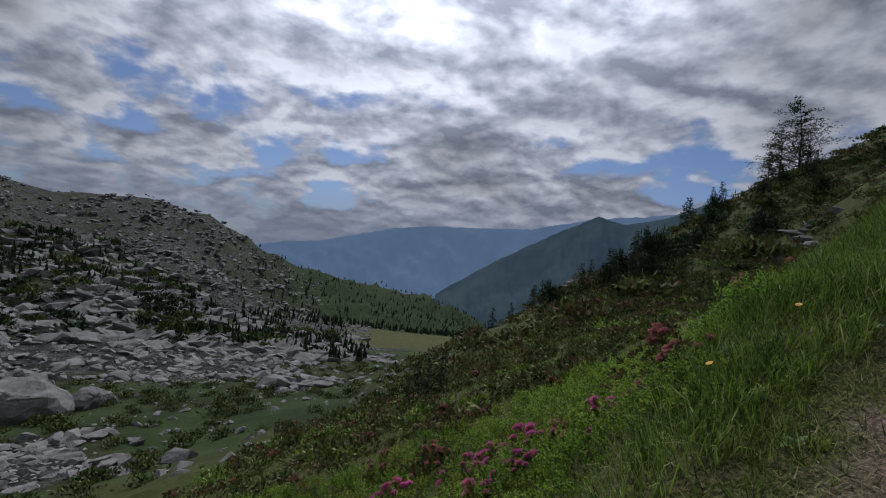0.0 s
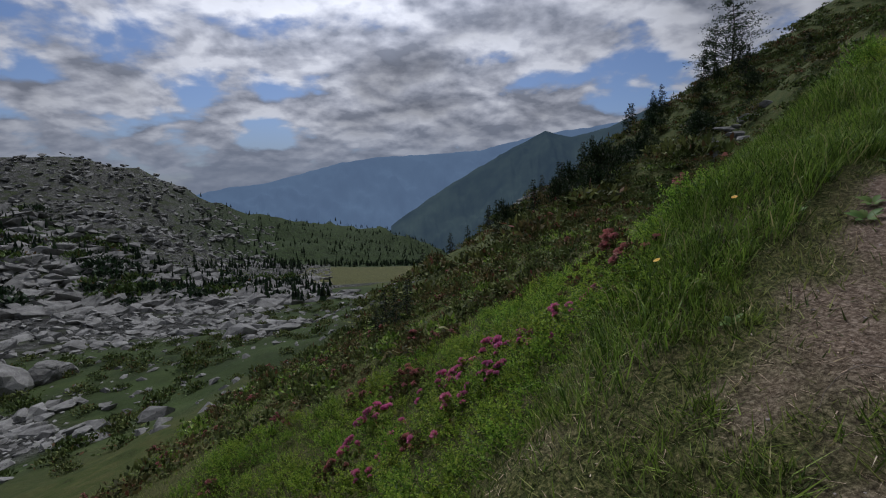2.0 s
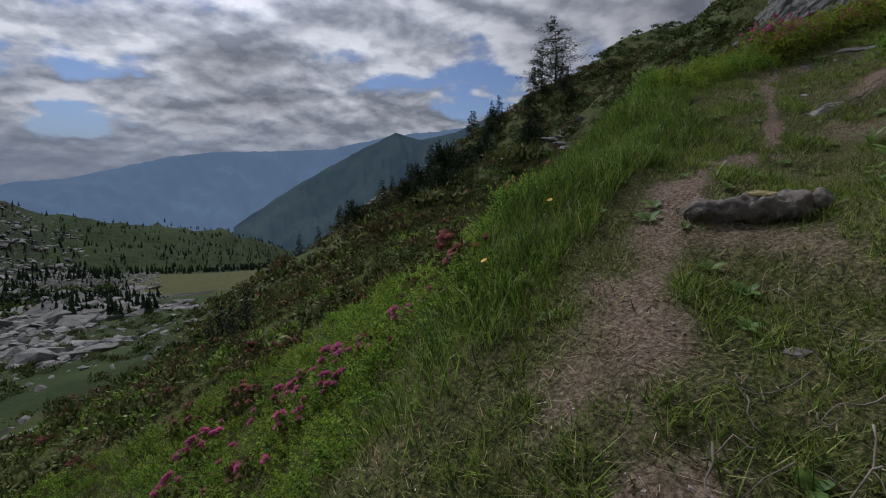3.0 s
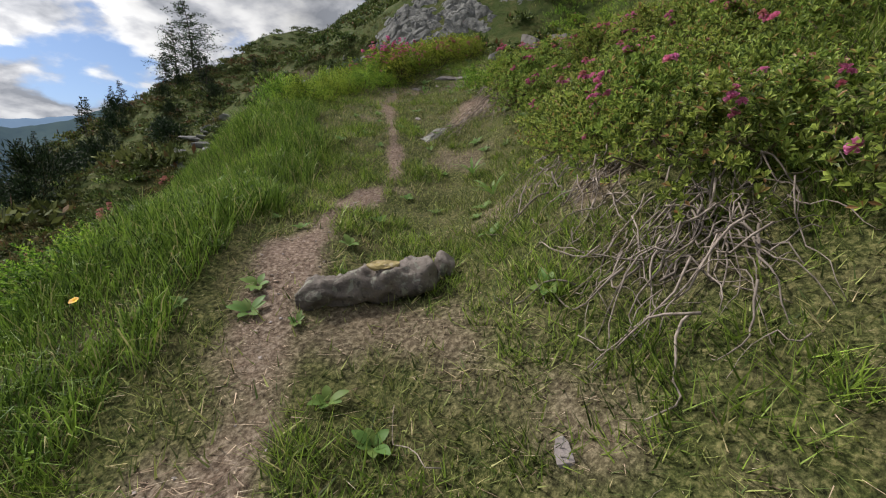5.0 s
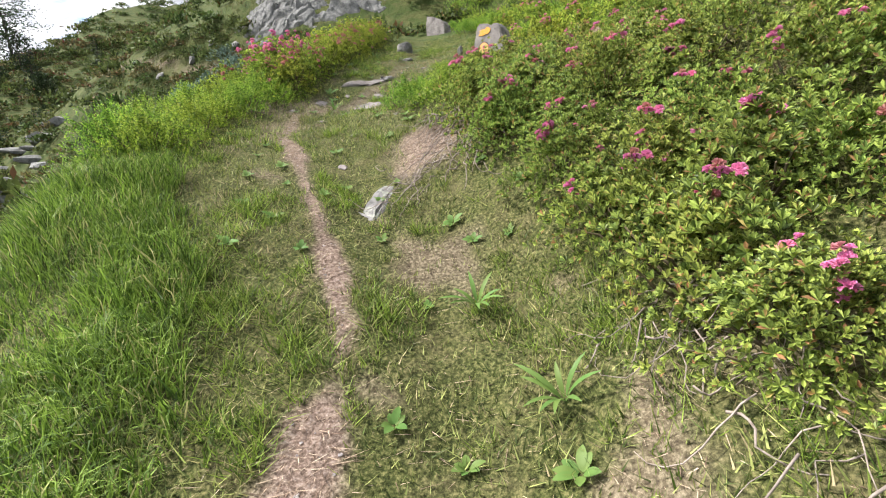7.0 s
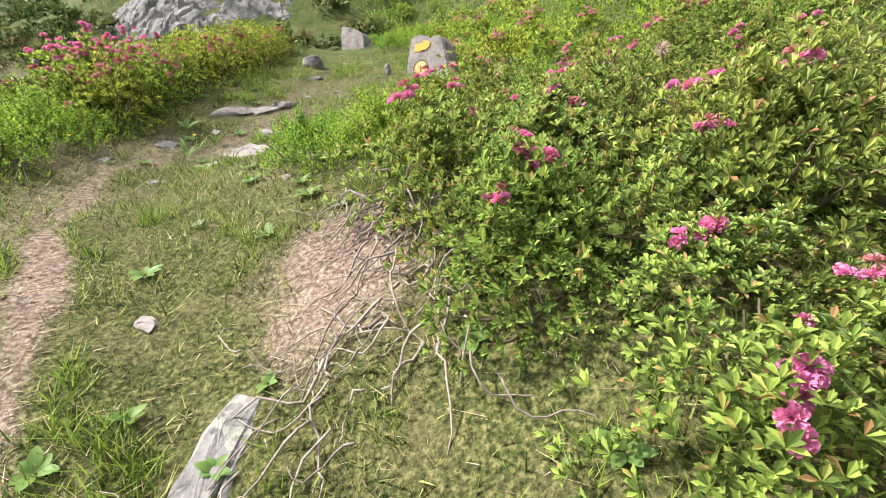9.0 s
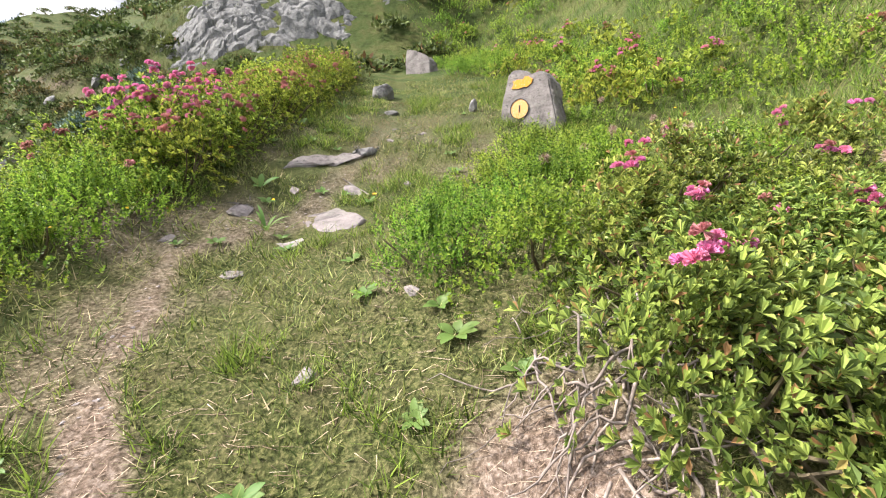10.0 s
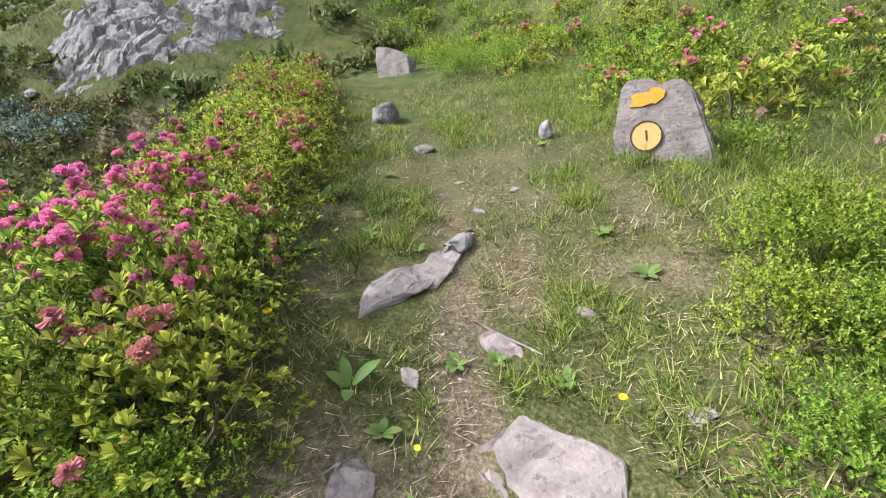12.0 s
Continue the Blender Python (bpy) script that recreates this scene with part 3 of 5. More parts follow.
def slope_turn(x, y, turn=0.0):
    """The pose of a thing that lies on the ground, leaning with it."""
    e = 0.25
    n = Vector((z_at(x - e, y) - z_at(x + e, y), z_at(x, y - e) - z_at(x, y + e), 2 * e)).normalized()
    return Matrix.Translation((x, y, z_at(x, y))) @ Vector((0, 0, 1)).rotation_difference(n).to_matrix().to_4x4() @ pose(0, 0, 0, 0, 0, turn)


rng = np.random.default_rng(5)


# ------------------------------------------------------------------ bushes
def dome_points(g, count, radius, height, inner=0.55):
    """Points and outward ways in the outer part of an uneven dome."""
    az, q = g.uniform(0, 2 * np.pi, count), g.uniform(0.0, 1.0, count) ** 0.8
    el = q * np.pi / 2
    m = np.stack([np.cos(el) * np.cos(az), np.cos(el) * np.sin(az), np.sin(el)], -1)
    lobes = 1 + 0.22 * np.sin(az * 3 + g.uniform(0, 6)) * np.cos(el) + 0.16 * np.sin(az * 5 + el * 4 + g.uniform(0, 6))
    r = g.uniform(inner, 1, count) * lobes
    p = m * r[:, None] * np.array([radius, radius, height])
    p[:, 2] = np.maximum(p[:, 2], 0.02)
    return p, unit(m / np.array([radius, radius, height]) * radius + np.array([0, 0, 0.7]))


def blossom_mesh(seed, mat, size=0.013, count=18):
    """A rounded head of small open bells with five petals each."""
    g = np.random.default_rng(seed)
    m = unit(g.normal(size=(count, 3)) + np.array([0, 0, 1.0]))
    foot = m * np.array([0.032, 0.032, 0.020]) * g.uniform(0.7, 1.1, (count, 1))
    out = []
    a, b = basis(m)
    for k in range(5):
        w = k * 2 * np.pi / 5 + g.uniform(-0.2, 0.2)
        d = unit(m * 0.75 + (a * np.cos(w) + b * np.sin(w)) * 0.8)
        out.append(keeled(foot, d, m, size * g.uniform(0.85, 1.15, count), size * 0.62))
    v, f = joined(*out)
    return mesh_of("flower_head", np.where(np.arange(len(v))[:, None] % 4 == 0, 0.0, v), np.where(f % 4 == 0, 0, f), mat)


BLOSSOMS = [blossom_mesh(s, M_PETAL) for s in (1, 2, 3)]
BLOSSOMS_RED = [blossom_mesh(s, M_PETAL_RED) for s in (4, 5)]


def make_bush(name, label, seed, radius, height, mat, kind, count, length, flowers=0, heads=None, head_scale=1.0, stems=7):
    """A low shrub: foliage, stems and flower clusters."""
    g = np.random.default_rng(seed)
    root = tagged(new(name), label, "shrub", group=name + "s")
    p, m = dome_points(g, count, radius, height)
    out = []
    if kind == "rosette":
        a, b = basis(m)
        size = g.uniform(0.75, 1.2, count)
        for k in range(9):
            w = k * 2.4 + g.uniform(-0.3, 0.3, count) + g.uniform(0, 6)
            th = (0.35 + 0.1 * k + g.uniform(-0.15, 0.15, count))[:, None]
            d = unit(m * np.cos(th) + (a * np.cos(w)[:, None] + b * np.sin(w)[:, None]) * np.sin(th))
            out.append(keeled(p, d, unit(m - d * 0.2), length * size * g.uniform(0.8, 1.15, count), length * 0.34 * size))
    elif kind == "leaf":
        sprigs = count // 3
        p, m = p[:sprigs], unit(m[:sprigs] + g.normal(size=(sprigs, 3)) * 0.25)
        a, b = basis(m)
        for k in range(9):
            w = (k * 2.4 + g.uniform(0, 6.28, sprigs))[:, None]
            d = unit(m * 0.65 + (a * np.cos(w) + b * np.sin(w)) * 0.85)
            out.append(keeled(p + m * length * (0.38 * k - 1.6), d, unit(m - d * 0.3), length * (1.1 - 0.05 * k) * g.uniform(0.75, 1.2, sprigs), length * 0.58))
    elif kind == "coarse":
        for k in range(2):
            d = unit(m * 0.7 + g.normal(size=(count, 3)) * 0.6)
            out.append(cards(p, d, unit(m + g.normal(size=(count, 3)) * 0.5), length * g.uniform(0.7, 1.3, count), length * 0.5))
    else:
        for k in range(3):
            d = unit(m * 0.8 + g.normal(size=(count, 3)) * 0.5)
            out.append(cards(p, d, unit(g.normal(size=(count, 3))), length * g.uniform(0.7, 1.3, count), length * 0.16))
    part("foliage", mesh_of("foliage", *joined(*out), mat), parent=root)
    for k in range(stems):
        w, far = g.uniform(0, 6.28), g.uniform(0.35, 0.85) * radius
        q = np.linspace(0, 1, 6)[:, None]
        path = q * np.array([math.cos(w) * far, math.sin(w) * far, 0]) + np.array([0, 0, 1]) * (q**1.6 * height * g.uniform(0.4, 0.8) - 0.03) + g.normal(size=(6, 3)) * 0.015 * radius
        part("stem", mesh_of("stem", *tube(path, np.linspace(0.012, 0.004, 6) * max(1, radius), 5), M_STEM), parent=root)
    if flowers:
        able = np.where((p[:, 2] > height * 0.35) & (np.linalg.norm(p / np.array([radius, radius, height]), axis=1) > 0.75))[0]
        heart = p[g.choice(able, max(1, flowers // 3))]
        near = np.linalg.norm(p[able][:, None] - heart[None], axis=-1).min(1) + g.uniform(0, 0.12, len(able)) * radius
        pick = able[np.argsort(near)[:flowers]]
        for i in pick:
            s = head_scale * g.uniform(0.75, 1.3)
            part("flower_head", heads[g.integers(len(heads))], parent=root,
                 at=Matrix.Translation(p[i] * 1.06 + np.array([0, 0, 0.02])) @ Vector((0, 0, 1)).rotation_difference(Vector(m[i])).to_matrix().to_4x4() @ Matrix.Scale(s, 4))
    return root


def settle(kinds, places, sink=0.04, scale=(0.8, 1.2)):
    """Put bushes on the ground: the first of each kind stands, the rest are copies."""
    used = set()
    for (x, y, which) in places:
        k = kinds[which % len(kinds)]
        s = rng.uniform(*scale)
        m = Matrix.Translation((x, y, z_at(x, y) - sink)) @ slope_turn(x, y).to_3x3().to_4x4().lerp(Matrix.Identity(4), 0.4) @ pose(0, 0, 0, 0, 0, rng.uniform(0, 360)) @ Matrix.Diagonal((s, s, s * rng.uniform(0.85, 1.15), 1))
        if k not in used:
            used.add(k)
            k.matrix_basis = m
        else:
            k_copy = copy_thing(k, Matrix.Identity(4))
            k_copy.matrix_basis = m
    for k in kinds:
        if k not in used:
            for o in (*k.children_recursive, k):
                bpy.data.objects.remove(o)


def scatter(count, x0, x1, y0, y1, gap, keep, tries=30):
    """Spread places at least gap apart where keep(x, y) holds."""
    xs, ys = rng.uniform(x0, x1, count * tries), rng.uniform(y0, y1, count * tries)
    ok = keep(xs, ys)
    got = np.zeros((0, 2))
    for q in np.stack([xs[ok], ys[ok]], -1):
        if len(got) >= count:
            break
        if not len(got) or ((got - q) ** 2).sum(1).min() > gap * gap:
            got = np.vstack([got, q])
    return [(float(u), float(v)) for u, v in got]


def place_of(x, y):
    off, _, along = trail_near(x, y)
    return off, along


RHODO_EDGE = [(1.8, 1.6), (3, 1.2), (4, 1.1), (5.5, 0.8), (7.0, 0.8), (8.3, 1.1), (9.0, 1.5), (9.6, 2.0), (12, 2.8)]


def is_rhodo(x, y):
    off, along = place_of(x, y)
    return (along > 1.8) & (along < 9.6) & (off > -4.6) & (off < -curve_at(RHODO_EDGE, along) - 0.28)


rhodos = [make_bush("rhododendron_bush", "green rhododendron bush with pink flower clusters", s, 0.48, 0.42, M_RHODO, "rosette", 430, 0.039, f, h, 0.7) for s, f, h in ((11, 6, BLOSSOMS), (12, 5, BLOSSOMS + BLOSSOMS_RED), (13, 9, BLOSSOMS), (14, 3, BLOSSOMS + BLOSSOMS_RED))]
spots = scatter(88, 1.0, 11.0, -3.4, 3.8, 0.38, is_rhodo)
for along, off in ((6.0, -1.15), (6.4, -1.5), (6.8, -1.2), (7.2, -1.55), (7.6, -1.25), (8.0, -1.5), (8.4, -1.45), (6.6, -1.9), (7.4, -2.0), (8.2, -1.95), (8.8, -1.8), (5.5, -1.25), (5.8, -1.7), (7.0, -2.4), (7.8, -2.4), (8.6, -2.3), (3.6, -1.55), (4.2, -1.5), (4.8, -1.35)):
    spots.append(tuple(float(v) for v in on_trail(along, off)))
settle(rhodos, [(x, y, int(rng.integers(4))) for x, y in spots], scale=(0.8, 1.15))

# the hedge on the left brow of the trail, and bushes farther up
hedge = [make_bush("rhododendron_hedge_bush", "flowering rhododendron bush on the brow beside the trail", s, 0.5, 0.56, M_HEDGE, "rosette", 330, 0.044, f, h, 0.95) for s, f, h in ((21, 44, BLOSSOMS), (22, 5, BLOSSOMS_RED), (23, 12, BLOSSOMS_RED))]
spots = []
for k in range(17):
    along = 11.5 + 0.36 * k
    for row, off in enumerate((1.3, 1.68, 2.1)):
        off = off * (1 - 0.035 * max(0.0, along - 13)) + float(rng.uniform(-0.08, 0.08))
        if row == 2 and k % 2:
            continue
        x, y = on_trail(along + 0.12 * row, off)
        spots.append((x, y, 0 if 1 <= k <= 4 and row else 1 + (k + row) % 2))
settle(hedge, spots, scale=(0.85, 1.1))

far_rhodos = [make_bush("alpine_rose_bush", "low alpine rose bush with red-pink flowers", s, 0.55, 0.36, m, "rosette", 80, 0.075, f, h, 0.9, stems=3) for s, f, m, h in ((31, 10, M_HEDGE, BLOSSOMS), (32, 6, M_HEDGE, BLOSSOMS_RED), (33, 9, M_RHODO, BLOSSOMS_RED))]


def on_bank(x, y):
    off, along = place_of(x, y)
    return ((along > 12.2) & (along < 24) & (off > -9) & (off < -2.2)) | ((along > 6) & (along < 12.2) & (off > -10) & (off < -4.2))


spots = [(13.9, 3.0, 0), (13.5, 2.4, 0), (14.6, 2.6, 1), (12.9, 1.8, 1), (14.2, 1.9, 0)] + [(x, y, int(rng.integers(3))) for x, y in scatter(46, 6, 24, -9, 6, 0.95, on_bank)]
settle(far_rhodos, spots, scale=(0.8, 1.4))

# pink and rusty bushes down the slope beside the start
slope_rose = [make_bush("slope_rose_bush", "alpine rose bush on the steep slope", s, 0.42, 0.28, m, "rosette", 55, 0.055, f, h, 0.95, stems=0) for s, f, m, h in ((41, 12, M_RHODO, BLOSSOMS), (42, 7, M_RUST, BLOSSOMS_RED), (43, 8, M_RUST, BLOSSOMS_RED))]
spots = [(1.66, 3.55, 0), (1.5, 4.0, 0), (1.3, 4.3, 0), (1.05, 4.6, 0), (0.8, 5.2, 0), (0.6, 5.0, 0), (1.8, 3.3, 2), (2.05, 3.9, 2), (-0.2, 6.0, 0), (-0.3, 5.5, 0), (-0.5, 5.1, 0), (-0.75, 5.0, 2), (-0.6, 7.2, 1), (-0.1, 6.8, 1), (0.3, 6.3, 2), (0.5, 4.1, 0), (0.1, 4.2, 2), (-0.4, 4.3, 0), (-0.9, 4.5, 1), (0.9, 3.9, 0)]
spots += [(x, y, int(rng.integers(1, 3))) for x, y in scatter(55, -6, 7, 6.5, 22, 0.75, lambda x, y: (land(x, y) > -7.2) & (rough(x, y, 3.5, 91) > -0.15) & (place_of(x, y)[0] > 3))]
settle(slope_rose, spots, scale=(0.8, 1.35))

berries = [make_bush("bilberry_bush", "bright green bilberry bush with small oval leaves", s, 0.42, 0.34, M_BERRY, "leaf", 1300, 0.023, stems=5) for s in (51, 52, 53)]
spots = []
for along, off in ((9.7, -1.15), (10.0, -1.6), (10.4, -1.2), (10.5, -1.9), (10.9, -1.5), (10.2, -2.3), (11.2, -1.85), (10.9, -2.4), (9.4, -1.6), (11.4, -2.3),
                   (9.0, 1.5), (9.4, 1.3), (9.6, 1.75), (9.9, 1.25), (10.1, 1.65), (10.4, 1.25), (10.6, 1.7), (10.9, 1.3), (11.1, 1.75), (11.3, 1.2), (11.4, 2.0), (8.6, 1.7), (10.0, 2.1), (10.7, 2.15), (11.9, 2.2), (8.9, 2.0), (11.7, 1.6),
                   (13.0, 2.35), (13.8, 1.9), (14.4, 1.9), (15.2, 1.7), (9.0, -2.6), (9.6, -2.9), (17.0, -1.3), (17.6, -1.7), (18.2, -1.4), (18.8, -1.9), (17.3, -2.3), (19.4, -1.5), (16.5, -2.0)):
    x, y = on_trail(along, off)
    spots.append((x, y, len(spots)))
settle(berries, spots, scale=(0.8, 1.2))

low_green = [make_bush("low_bilberry_bush", "low yellow-green bilberry clump on the slope", s, 0.40, 0.24, M_BERRY, "leaf", 320, 0.028, stems=0) for s in (61, 62)]


def on_slope(x, y):
    off, along = place_of(x, y)
    return (off > curve_at([(0, 1.0), (2, 1.25), (4.5, 1.9)], along)) & (land(x, y) > -7) & ((along < 4.5) | (off > 3))


spots = [(x, y, int(rng.integers(2))) for x, y in scatter(250, -3.5, 4.0, 0.8, 8.0, 0.26, on_slope)]
settle(low_green, spots, scale=(0.75, 1.3))

bank_green = [make_bush("bank_bilberry_bush", "yellow-green bilberry clump on the bank above the trail", s, 0.55, 0.26, M_BERRY, "leaf", 240, 0.042, stems=0) for s in (65, 66)]
spots = [(x, y, int(rng.integers(2))) for x, y in scatter(150, 7, 24, -9, 6, 0.55, lambda x, y: on_bank(x, y) & (rough(x, y, 2.2, 93) > -0.25))]
settle(bank_green, spots, scale=(0.8, 1.4))

# heath on the farther hillsides
def on_hillside(x, y):
    off, _ = place_of(x, y)
    return (off > 6) & (land(x, y) > -7.5) & (np.degrees(np.arctan2(x, y)) > -8)


def shrub_cover(name, label, x, y, mats, seed, scale):
    """A closed cover of low shrubs, joined."""
    g = np.random.default_rng(seed)
    p, m = dome_points(g, 170, 0.9, 0.42)
    d = unit(m * 0.7 + g.normal(size=(170, 3)) * 0.6)
    v, f = cards(p, d, unit(m + g.normal(size=(170, 3)) * 0.5), 0.22 * g.uniform(0.7, 1.3, 170), 0.11)
    z = land(x, y) - 0.04
    pieces, kinds = [], []
    for i in range(len(x)):
        t, s = g.uniform(0, 6.28), g.uniform(*scale)
        c, n = math.cos(t), math.sin(t)
        pieces.append((np.stack([v[:, 0] * c - v[:, 1] * n, v[:, 0] * n + v[:, 1] * c, v[:, 2] * g.uniform(0.7, 1.2)], -1) * s + np.array([x[i], y[i], z[i]]), f))
        kinds += [int(g.integers(len(mats)))] * len(f)
    tagged(new(name, mesh_of(name, *joined(*pieces), mats=mats, index=kinds)), label, "shrubs", kind="stuff")


heath = [make_bush("heath_shrub", "dark green dwarf shrub on the hillside", s, 0.9, 0.45, m, "coarse", 170, 0.16, stems=0) for s, m in ((71, M_HEATH), (72, M_MOOR), (73, M_RUST), (74, M_HEATH))]
spots = [(x, y, int(rng.integers(4))) for x, y in scatter(210, 9, 26, 5, 19, 0.6, lambda x, y: (place_of(x, y)[0] > 1.9) & (place_of(x, y)[1] > 13.5))]
spots += [(x, y, int(rng.integers(1, 3))) for x, y in scatter(110, -2.5, 10, 9, 22, 0.7, lambda x, y: (place_of(x, y)[0] > 5) & (land(x, y) > -7.0))]
settle(heath, spots, scale=(0.35, 0.75))
cover_x, cover_y = np.array(scatter(290, -5, 46, 15, 64, 0.8, on_hillside)).T
shrub_cover("heath_cover", "dark heath and dwarf shrubs over the far hillside", cover_x, cover_y, [M_HEATH, M_MOOR, M_RUST], 76, (0.7, 1.6))
cover_x, cover_y = np.array(scatter(900, 11, 46, 6, 46, 0.5, lambda x, y: (place_of(x, y)[0] > 1.6) & (place_of(x, y)[1] > 14.5) & (far_path(x, y) < 0.1))).T
shrub_cover("bowl_heath", "heath and bilberry cover on the hillside round the bowl", cover_x, cover_y, [M_MOOR, M_HEATH, M_MOOR, M_RUST], 77, (0.3, 0.75))
brow_a, brow_r = np.radians(rng.uniform(-52, -12, 190)), rng.uniform(62, 126, 190)
shrub_cover("brow_shrubs", "dark shrubs between the rocks across the valley", brow_r * np.sin(brow_a), brow_r * np.cos(brow_a), [M_NEEDLE, M_HEATH], 78, (1.2, 3.4))
cover_x, cover_y = np.array(scatter(900, 18, 62, 4, 60, 0.75, lambda x, y: (place_of(x, y)[1] > 20.5) & (far_path(x, y) < 0.1) & (np.degrees(np.arctan2(x, y)) > 33) & (np.hypot((x - 21.3) / 2.2, (y - 11.4) / 3.4) > 1))).T
shrub_cover("hill_heath", "low heath and bilberry over the rounded hill", cover_x, cover_y, [M_MOOR, M_MOOR, M_HEATH], 74, (0.5, 1.1))
cover_x, cover_y = np.array(scatter(620, -5, 12, 8, 24, 0.35, lambda x, y: (place_of(x, y)[0] > 5) & (land(x, y) > -7.5))).T
shrub_cover("slope_heath", "olive heath and alpine rose over the steep slope", cover_x, cover_y, [M_MOOR, M_GRASS, M_MOOR, M_RUST], 73, (0.25, 0.6))
juniper = [make_bush("juniper_bush", "spreading grey-green juniper bush on the hillside", s, 0.75, 0.35, M_JUNIPER, "coarse", 420, 0.09, stems=3) for s in (75, 76)]
settle(juniper, [(18.6, 14.7, 0), (19.1, 13.8, 1), (18.2, 15.5, 0), (19.6, 14.6, 1), (18.9, 12.9, 0)], scale=(0.8, 1.1))
pines = [make_bush("mountain_pine_shrub", "dark green mountain pine shrub on the steep hillside", s, 1.1, 1.5, M_NEEDLE, "needle", 620, 0.22, stems=6) for s in (81, 82)]
spots = [(8.8, 19.7, 0), (7.8, 21.5, 1), (9.6, 21.0, 1), (11.0, 23.0, 0), (12.3, 24.2, 1), (13.5, 27.0, 0), (15.5, 28.5, 1), (10.2, 25.5, 0), (17.5, 33.0, 1), (18.8, 36.0, 0), (20.7, 37.0, 1), (22.5, 39.0, 0), (25.0, 43.0, 1), (14.2, 24.0, 0), (21.0, 31.0, 1), (24.5, 35.5, 0), (27.0, 40.0, 1), (16.5, 39.0, 0), (6.2, 24.5, 0), (12.5, 33.0, 1), (19.0, 27.5, 0), (28.5, 36.0, 1), (30.0, 42.0, 0), (23.5, 29.0, 1)]
settle(pines, spots, scale=(0.6, 1.15))

# ------------------------------------------------------------------ trees
def make_conifer(name, label, seed, height, radius, mat, whorls, per, density, lean=0.0, sparse=False, floor_at=0.12):
    g = np.random.default_rng(seed)
    root = tagged(new(name), label, "tree", group=name + "s")
    q = np.linspace(0, 1, 9)
    trunk = np.stack([lean * height * q + 0.02 * height * np.sin(q * 5), 0.015 * height * np.sin(q * 7), height * q], -1)
    part("trunk", mesh_of("trunk", *tube(trunk, height * 0.016 * (1 - 0.93 * q), 7), M_BARK), parent=root)
    limbs, tufts = [], []
    for i in range(whorls):
        h = floor_at + (0.98 - floor_at) * i / (whorls - 1)
        reach = radius * ((1 - h) ** 0.75 + 0.06) * (g.uniform(0.55, 1.25) if sparse else 1)
        base = np.array([np.interp(h, q, trunk[:, k]) for k in range(3)])
        for j in range(per):
            w = g.uniform(0, 6.28)
            far = reach * g.uniform(0.55, 1.15)
            s = np.linspace(0, 1, 5)[:, None]
            rise = g.uniform(0.05, 0.35) if sparse else g.uniform(-0.35, 0.0)
            path = base + s * far * np.array([math.cos(w), math.sin(w), rise]) + np.array([0, 0, -0.10]) * far * (s**2) * (0.3 if sparse else 1)
            limbs.append(tube(path, height * np.linspace(0.0045, 0.0012, 5), 3))
            k = max(4, int(density * far))
            t = g.uniform(0.15, 1, k)[:, None]
            p = base + t * far * np.array([math.cos(w), math.sin(w), rise]) + g.normal(size=(k, 3)) * far * 0.07
            d = unit(np.array([math.cos(w), math.sin(w), 0.1]) + g.normal(size=(k, 3)) * 0.75)
            tufts.append(cards(p, d, unit(g.normal(size=(k, 3)) + np.array([0, 0, 1])), height * (0.03 if sparse else 0.05) * g.uniform(0.6, 1.2, k), height * (0.012 if sparse else 0.02)))
    part("branchwork", mesh_of("branchwork", *joined(*limbs), M_BARK), parent=root)
    part("crown", mesh_of("crown", *joined(*tufts), mat), parent=root)
    return root


larch = make_conifer("larch_tree", "sparse leaning larch tree on the ridge", 101, 8.6, 4.0, M_LARCH, 22, 4, 22, -0.03, True, 0.12)
LX, LY = 62 * math.sin(radians(36.6)), 62 * math.cos(radians(36.6))
larch.matrix_basis = Matrix.Translation((LX, LY, z_at(LX, LY) - 0.3))
larch_low = make_conifer("low_larch_tree", "bushy low larch beside the ridge tree", 102, 6.0, 3.0, M_LARCH, 16, 5, 34, 0.02, True, 0.05)
LX, LY = 60 * math.sin(radians(35.0)), 60 * math.cos(radians(35.0))
larch_low.matrix_basis = Matrix.Translation((LX, LY, z_at(LX, LY) - 0.3))
spruces = [make_conifer("spruce_tree", "dark young spruce tree on the hillside", s, 3.2, 0.95, M_NEEDLE, 15, 6, 26) for s in (111, 112)]
spots = [(-0.4, 13.4, 0.42), (-0.1, 12.8, 0.36), (0.25, 13.2, 0.40), (-0.65, 12.7, 0.3), (6.6, 22.0, 0.55), (17.5, 49.0, 1.1), (18.7, 51.5, 1.0), (22.0, 54.0, 1.2), (24.5, 57.0, 1.0), (10.2, 51.0, 0.8), (12.2, 56.0, 0.9), (20.6, 46.0, 0.8), (25.5, 50.0, 1.1), (27.0, 52.0, 1.0), (28.0, 49.5, 0.9),
         (31.5, 40.5, 0.9), (33.0, 43.5, 1.0), (30.5, 45.0, 1.1), (35.0, 38.0, 0.8), (26.0, 44.5, 0.9), (14.0, 44.0, 0.7), (8.0, 40.0, 0.7), (5.5, 47.0, 0.8), (3.0, 52.0, 0.8), (9.0, 58.0, 0.9)]
for i, (x, y, s) in enumerate(spots):
    k = spruces[i % 2] if i < 2 else copy_thing(spruces[i % 2], Matrix.Identity(4))
    k.matrix_basis = Matrix.Translation((x, y, z_at(x, y) - 0.1)) @ pose(0, 0, 0, 0, 0, i * 77) @ Matrix.Scale(s, 4)


